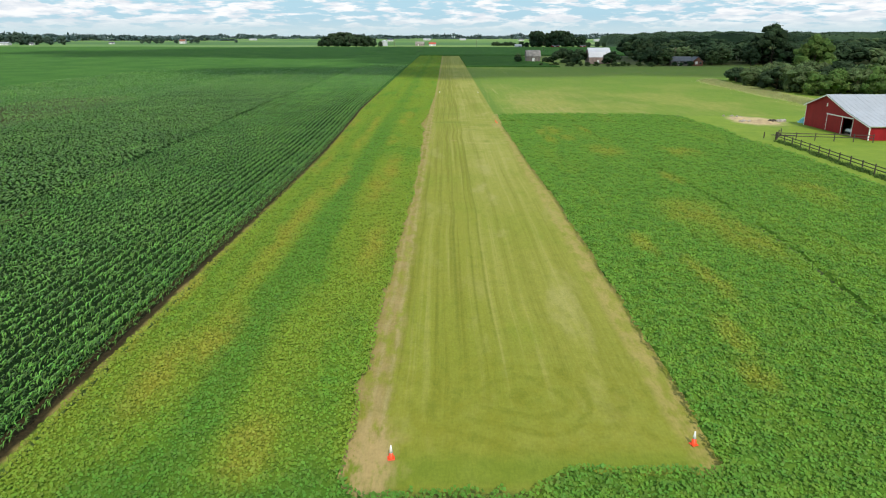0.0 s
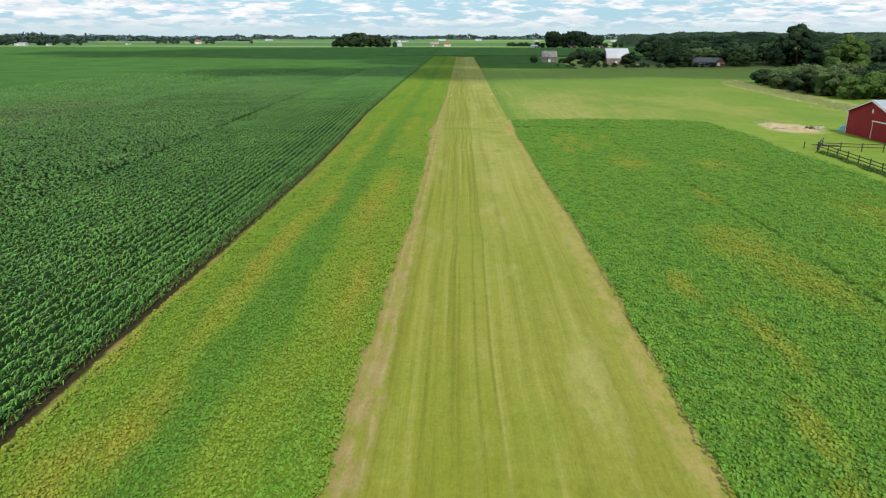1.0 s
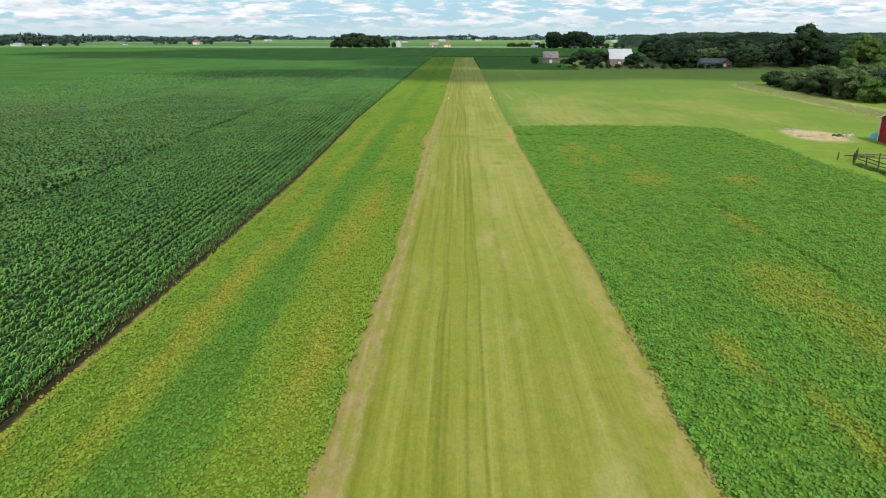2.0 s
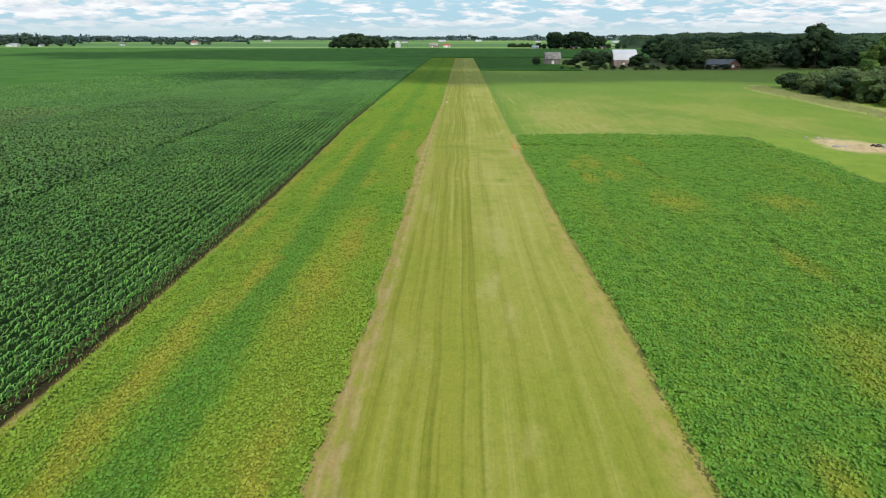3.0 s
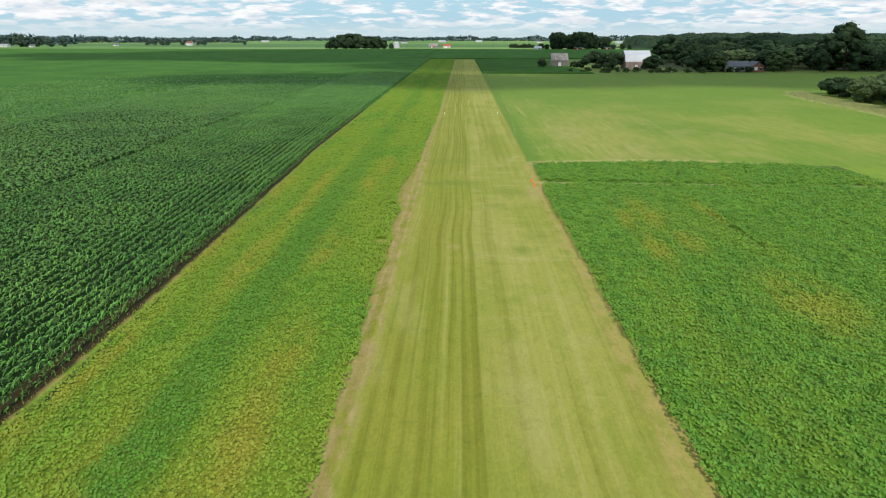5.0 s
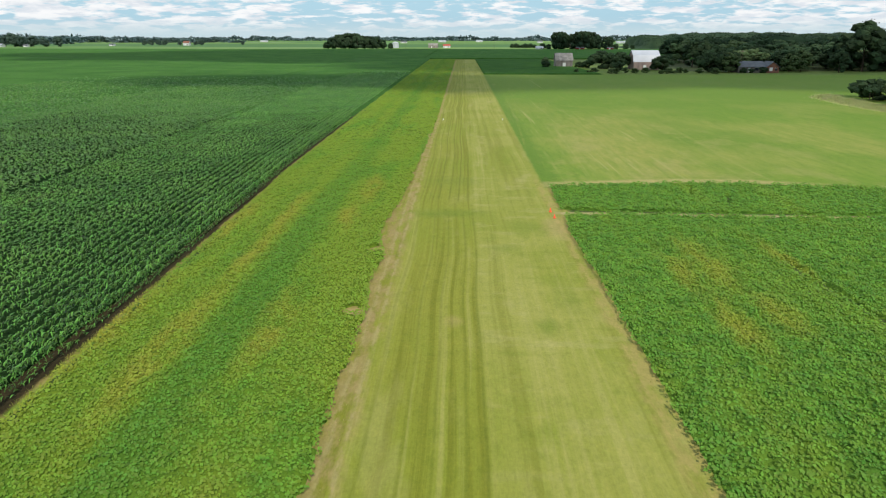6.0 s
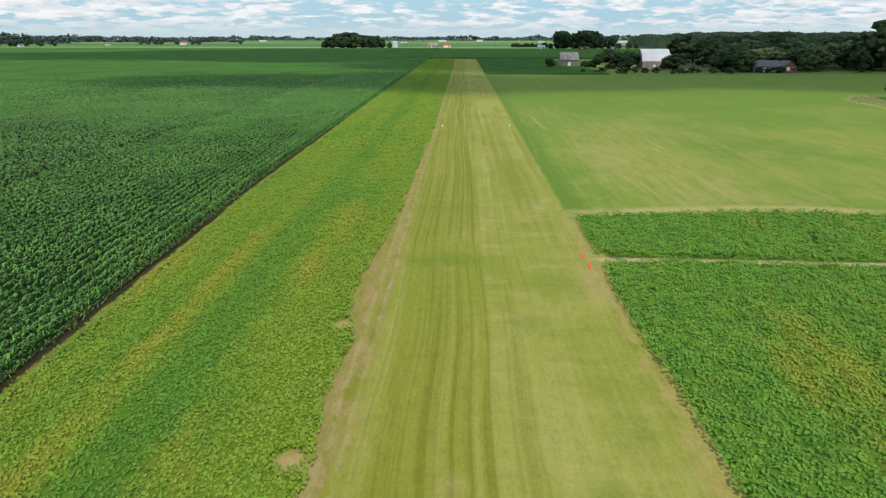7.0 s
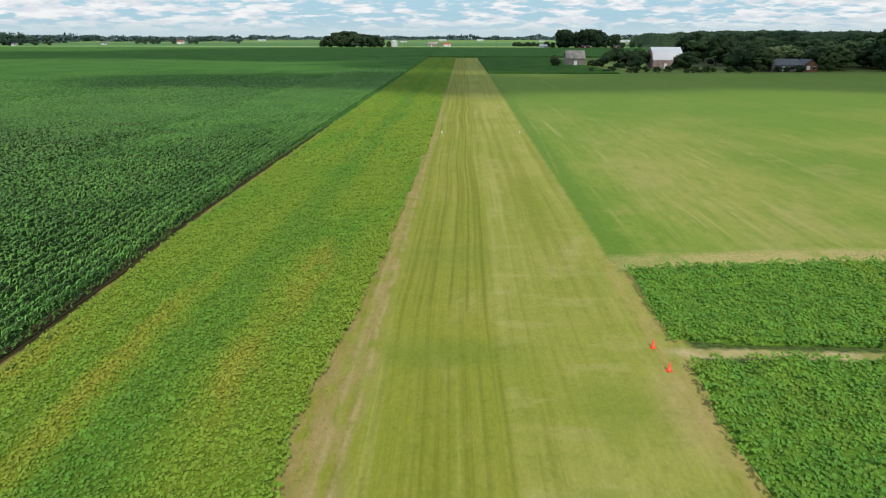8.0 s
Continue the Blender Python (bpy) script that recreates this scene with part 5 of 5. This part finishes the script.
def rise(X, Y):
    """Canopy height of the wooded rise."""
    edge = np.clip((Y - 896) / 14, 0, 1) * np.clip((X - 276 + 16 * lumps(X, Y, 40.0, 71)) / 9, 0, 1)
    return edge * (11.5 + 4.5 * np.clip((X - 290) / 90, 0, 1) + 3.5 * np.clip((Y - 910) / 300, 0, 1) + 2.0 * lumps(X, Y, 47.0, 72) + 3.0 * lumps(X, Y, 15.0, 73)) + 0.05


tagged(new("far_woods", sheet_mesh("far_woods", np.arange(238, 1700, 7.5), np.arange(894, 1260, 7.5), rise, TREE_HAZE, 0.0)),
       "wooded rise behind the farmstead", "woods", kind="stuff")
wx, wy = 240 + 1460 * rng.uniform(0, 1, 30000) ** 1.4, 897 + 360 * rng.uniform(0, 1, 30000) ** 1.2
far_leaf = bean_leaves(wx, wy, rise(wx, wy) + rng.uniform(-0.7, 0.7, len(wx)), 2.3 * rng.uniform(0.6, 1.4, len(wx)))
tagged(new("far_woods", strips_mesh("far_woods", far_leaf[rise(wx, wy) > 1.2], TREE_HAZE)), "dark crowns of the woodland behind the farmstead", "woods", kind="stuff")
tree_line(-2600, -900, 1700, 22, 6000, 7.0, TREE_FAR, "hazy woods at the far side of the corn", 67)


# ---------------------------------------------------------------- farm buildings
def gabled(name, m, w, d, eave, ridge, wall, roof, label, category, axis="x", windows=(), over=0.35):
    """A house or shed: w along x, d along y, ridge along axis, with open eaves, doors and windows in the -y wall."""
    ob = empty(name, m, label=label, category=category)
    t = 0.2
    cuts = sorted(windows)
    last = -w / 2
    for x0, x1, z0, z1, kind in cuts:
        part("wall", box(last, x0, -d / 2, -d / 2 + t, 0, eave), wall, ob)
        if z0 > 0.05:
            part("wall", box(x0, x1, -d / 2, -d / 2 + t, 0, z0), wall, ob)
        part("wall", box(x0, x1, -d / 2, -d / 2 + t, z1, eave), wall, ob)
        win = part(kind, box(x0, x1, -d / 2 + 0.08, -d / 2 + 0.12, z0, z1), DARK_GLASS if kind == "window" else TRIM, ob)
        part("frame", box(x0 - 0.08, x1 + 0.08, -d / 2 - 0.03, -d / 2 - 0.003, z1 - 0.02, z1 + 0.1), TRIM, win)
        last = x1
    part("wall", box(last, w / 2, -d / 2, -d / 2 + t, 0, eave), wall, ob)
    part("wall", box(-w / 2, w / 2, d / 2 - t, d / 2, 0, eave), wall, ob)
    for x0, x1 in ((-w / 2, -w / 2 + t), (w / 2 - t, w / 2)):
        if axis == "x":
            part("wall", prism([(d / 2 - t, 0), (-d / 2 + t, 0), (-d / 2 + t, eave), (0, ridge - 0.1), (d / 2 - t, eave)], "x", x0, x1), wall, ob)
        else:
            part("wall", box(x0, x1, -d / 2 + t, d / 2 - t, 0, eave), wall, ob)
    if axis == "y":
        for y0 in (-d / 2, d / 2 - t):
            part("gable", prism([(-w / 2, eave), (w / 2, eave), (0, ridge - 0.08)], "y", y0, y0 + t), wall, ob)
    half = d / 2 if axis == "x" else w / 2
    run = w / 2 if axis == "x" else d / 2
    drop = (ridge - eave) / half * over
    for sgn in (-1, 1):
        prof = [(0, ridge), (sgn * (half + over), eave - drop), (sgn * (half + over), eave - drop + 0.16), (0, ridge + 0.16)]
        part("roof", prism(prof, axis, -run - over, run + over), roof, ob)
    return ob


gabled("old_shed", pose(56.4, 441.0, 0), 8.8, 8.0, 3.6, 7.0, GREY_BOARD, GREY_ROOF, "weathered grey wooden shed in rough grass", "shed", windows=((-0.8, 0.8, 0.0, 2.2, "door"),))


def white_barn(m):
    """Gambrel barn, ridge along x."""
    ob = empty("white_roofed_barn", m, label="old faded barn with bright white gambrel roof", category="barn")
    w, d = 12.4, 12.0
    line = [(-6.0, 3.6), (-4.3, 6.6), (0.0, 8.9), (4.3, 6.6), (6.0, 3.6)]
    part("wall", box(-w / 2, w / 2, -6.0, -5.8, 0, 3.6), PINK_WALL, ob)
    part("wall", box(-w / 2, w / 2, 5.8, 6.0, 0, 3.6), PINK_WALL, ob)
    for x in (-w / 2, w / 2 - 0.2):
        part("gable", prism([(5.8, 0), (-5.8, 0)] + [(y * 0.966, z - 0.1) for y, z in line], "x", x, x + 0.2), PINK_WALL, ob, "faded reddish gable wall")
    for (a, za), (b, zb) in zip(line, line[1:]):
        part("roof", prism([(a, za), (b, zb), (b, zb + 0.16), (a, za + 0.16)], "x", -w / 2 - 0.4, w / 2 + 0.4), WHITE_ROOF, ob, "bright white steel roof")
    part("door", box(-1.6, -0.2, -6.07, -6.003, 0.0, 2.2), TRIM, ob, "white door")
    return ob


white_barn(pose(92.0, 414.2, 0))

gabled("farmhouse", pose(131.6, 386.5, 0), 11.6, 9.0, 2.6, 4.7, GREY_BOARD, SHINGLE, "low grey house with grey shingle roof", "house",
       windows=((-4.4, -2.9, 0.9, 2.1, "window"), (-1.6, -0.6, 0.0, 2.1, "door"), (1.2, 3.2, 0.9, 2.1, "window")), over=0.5)
wing = gabled("brick_wing", pose(140.2, 384.6, 0), 5.6, 8.0, 2.5, 4.7, BRICK, SHINGLE, "brick house wing with white gable trim", "house", axis="y",
              windows=((-1.4, 0.0, 0.8, 2.2, "door"), (1.0, 2.0, 0.9, 2.0, "window")), over=0.4)

# far farms: place, size, eave, ridge, roof and wall
for x, y, w, d, e, r, wall, roof, label in (
        (-745, 1168, 20.8, 9.6, 3.2, 5.2, PALE_WALL, METAL_ROOF, "long pale farm shed before a windbreak"),
        (-700, 1172, 7.2, 6.4, 2.4, 4.4, PALE_WALL, SHINGLE, "small white farmhouse before a windbreak"),
        (-530, 1402, 12, 8, 4.8, 8, PALE_WALL, BRICK, "white farmhouse with a red-brown roof"),
        (-640, 1330, 9.6, 6.4, 2.4, 4, PALE_WALL, SHINGLE, "small pale shed among far fields"),
        (-20, 1100, 10.4, 8, 3.2, 5.2, PALE_WALL, RED_ROOF, "far farm building with bright red roof"),
        (-40, 1108, 13.6, 9.6, 3.6, 6.4, GREY_BOARD, GREY_ROOF, "grey weathered far barn"),
        (100, 946, 8.8, 7.2, 2.6, 4.4, PALE_WALL, WHITE_ROOF, "far shed with a white roof"),
        (150, 941, 9.6, 7.2, 2.4, 4, RED_PAINT, SHINGLE, "far red shed under trees"),
        (188, 944, 7.2, 5.6, 2.4, 3.7, RED_PAINT, SHINGLE, "far red shed beside trees"),
        (-150, 1900, 15.6, 8.4, 3.6, 6, PALE_WALL, SHINGLE, "small distant white farmhouse among fields"),
        (-60, 2300, 24, 9.6, 3.6, 6, PALE_WALL, METAL_ROOF, "distant long pale farm shed"),
        (60, 2350, 20.4, 9.6, 3.6, 6, PALE_WALL, METAL_ROOF, "distant long pale farm shed"),
        (230, 2100, 15.6, 8.4, 3.6, 6, PALE_WALL, SHINGLE, "small distant white farmhouse among fields"),
        (330, 2000, 18, 8.4, 3.6, 5.4, PALE_WALL, METAL_ROOF, "distant pale farm building"),
        (420, 1900, 25.2, 9.6, 3, 5.4, PALE_WALL, METAL_ROOF, "distant long pale farm shed"),
        (480, 2050, 13.2, 8.4, 3.6, 6.6, PALE_WALL, SHINGLE, "small distant white farmhouse among fields"),
        (540, 1960, 21.6, 9.6, 3.6, 5.4, PALE_WALL, METAL_ROOF, "distant pale farm building"),
        (-820, 2150, 20.4, 8.4, 3.6, 5.4, PALE_WALL, METAL_ROOF, "distant pale farm building"),
        (-650, 2350, 24, 9.6, 3.6, 5.4, PALE_WALL, METAL_ROOF, "distant long pale farm shed"),
        (640, 2200, 24, 9.6, 3.6, 5.4, PALE_WALL, METAL_ROOF, "distant pale farm building")):
    gabled("farm_building", pose(x, y, 0, 0, 0, turn.uniform(-8, 8)), w, d, e, r, wall, roof, label, "farm building", windows=((-w * 0.2, -w * 0.2 + 1.6, 0.0, 2.2, "door"), (w * 0.15, w * 0.15 + 1.4, 1.0, 2.3, "window")))


def cumulus(x, y, z, puffs, seed, label):
    """A flat-based heap of cloud: puffs (dx, dy, radius) in the plan, lumpy above."""
    r = random.Random(seed)
    bm = bmesh.new()
    for dx, dy, rad in puffs:
        for k in range(5):
            q = rad * r.uniform(0.45, 0.95)
            c = Vector((dx + r.uniform(-1, 1) * (rad - q), dy + r.uniform(-1, 1) * (rad - q) * 0.7, q * r.uniform(0.05, 0.25)))
            g = bmesh.ops.create_icosphere(bm, subdivisions=3, radius=q, matrix=Matrix.Translation(c) @ Matrix.Diagonal((1.15, 0.9, 0.45, 1)))
            for v in g["verts"]:
                v.co += (v.co - c) * 0.35 * noise.noise(v.co * (2.2 / rad) + Vector((seed, 0, 0)))
                v.co.z = max(v.co.z, -0.05 * rad)
    ob = part("cloud", bm, CLOUD, None, "", True)
    ob.matrix_world = pose(x, y, z)
    return tagged(ob, label, "cloud", kind="structure")


# scattered fair-weather clouds; their shade lies on the far corn and hay
DRIFT = SUN_DIR * (1300.0 / SUN_DIR.z)
for sx, sy, puffs, label in (
        (70, 306, ((-70, 112, 62), (-150, 0, 42), (-85, 4, 52), (-25, 16, 62), (40, 26, 72), (115, 34, 76), (190, 34, 78), (265, 40, 80)), "long thin white cumulus cloud with a flat base"),
        (20, 730, ((-120, -215, 72), (-10, -225, 80), (110, -225, 80), (220, -215, 75), (-330, -60, 100), (-220, -150, 105), (-200, 40, 150), (-60, -120, 140), (-40, 90, 170), (110, -110, 140), (130, 90, 170), (260, -60, 130), (330, 90, 140)), "broad white cumulus cloud with a flat base"),
        (-620, 380, ((-60, 0, 60), (40, 10, 70)), "small white cumulus cloud"),
        (640, 700, ((-120, 0, 110), (60, 30, 150)), "white cumulus cloud with ragged edges")):
    cumulus(sx + DRIFT.x, sy + DRIFT.y, 1300, puffs, 3 + len(puffs), label)

bin_ = empty("grain_bin", pose(-96, 1100, 0), label="round white grain bin among far fields", category="grain bin")
part("drum", lathe([(5.0, 0.0), (5.0, 6.0)], 24), WHITE_ROOF, bin_, "", False)
part("cap", lathe([(5.15, 6.0), (3.6, 7.8), (0.5, 9.2)], 24), WHITE_ROOF, bin_, "domed white cap", True)


def utility_pole(m):
    ob = empty("utility_pole", m, label="wooden utility pole with crossarm beside the farm road", category="utility pole", group="utility poles")
    part("pole", add_bar(bmesh.new(), (0, 0, -0.5), (0, 0, 9.5), 0.16, 0.11, 8), WOOD_GREY, ob)
    part("crossarm", box(-1.1, 1.1, -0.06, 0.06, 8.7, 8.85), WOOD_GREY, ob)
    for x in (-1.0, 0.0, 1.0):
        part("insulator", lathe([(0.05, 8.85), (0.07, 8.95), (0.03, 9.05)], 8), TRIM, ob).location = (x, 0, 0)
    return ob


for x, y in ((217, 413), (132.4, 397), (100, 700), (45, 985), (-75, 1030)):
    utility_pole(pose(x, y, 0))
for k in KINDS.values():
    for o in [*k.children_recursive, k]:
        bpy.data.objects.remove(o)
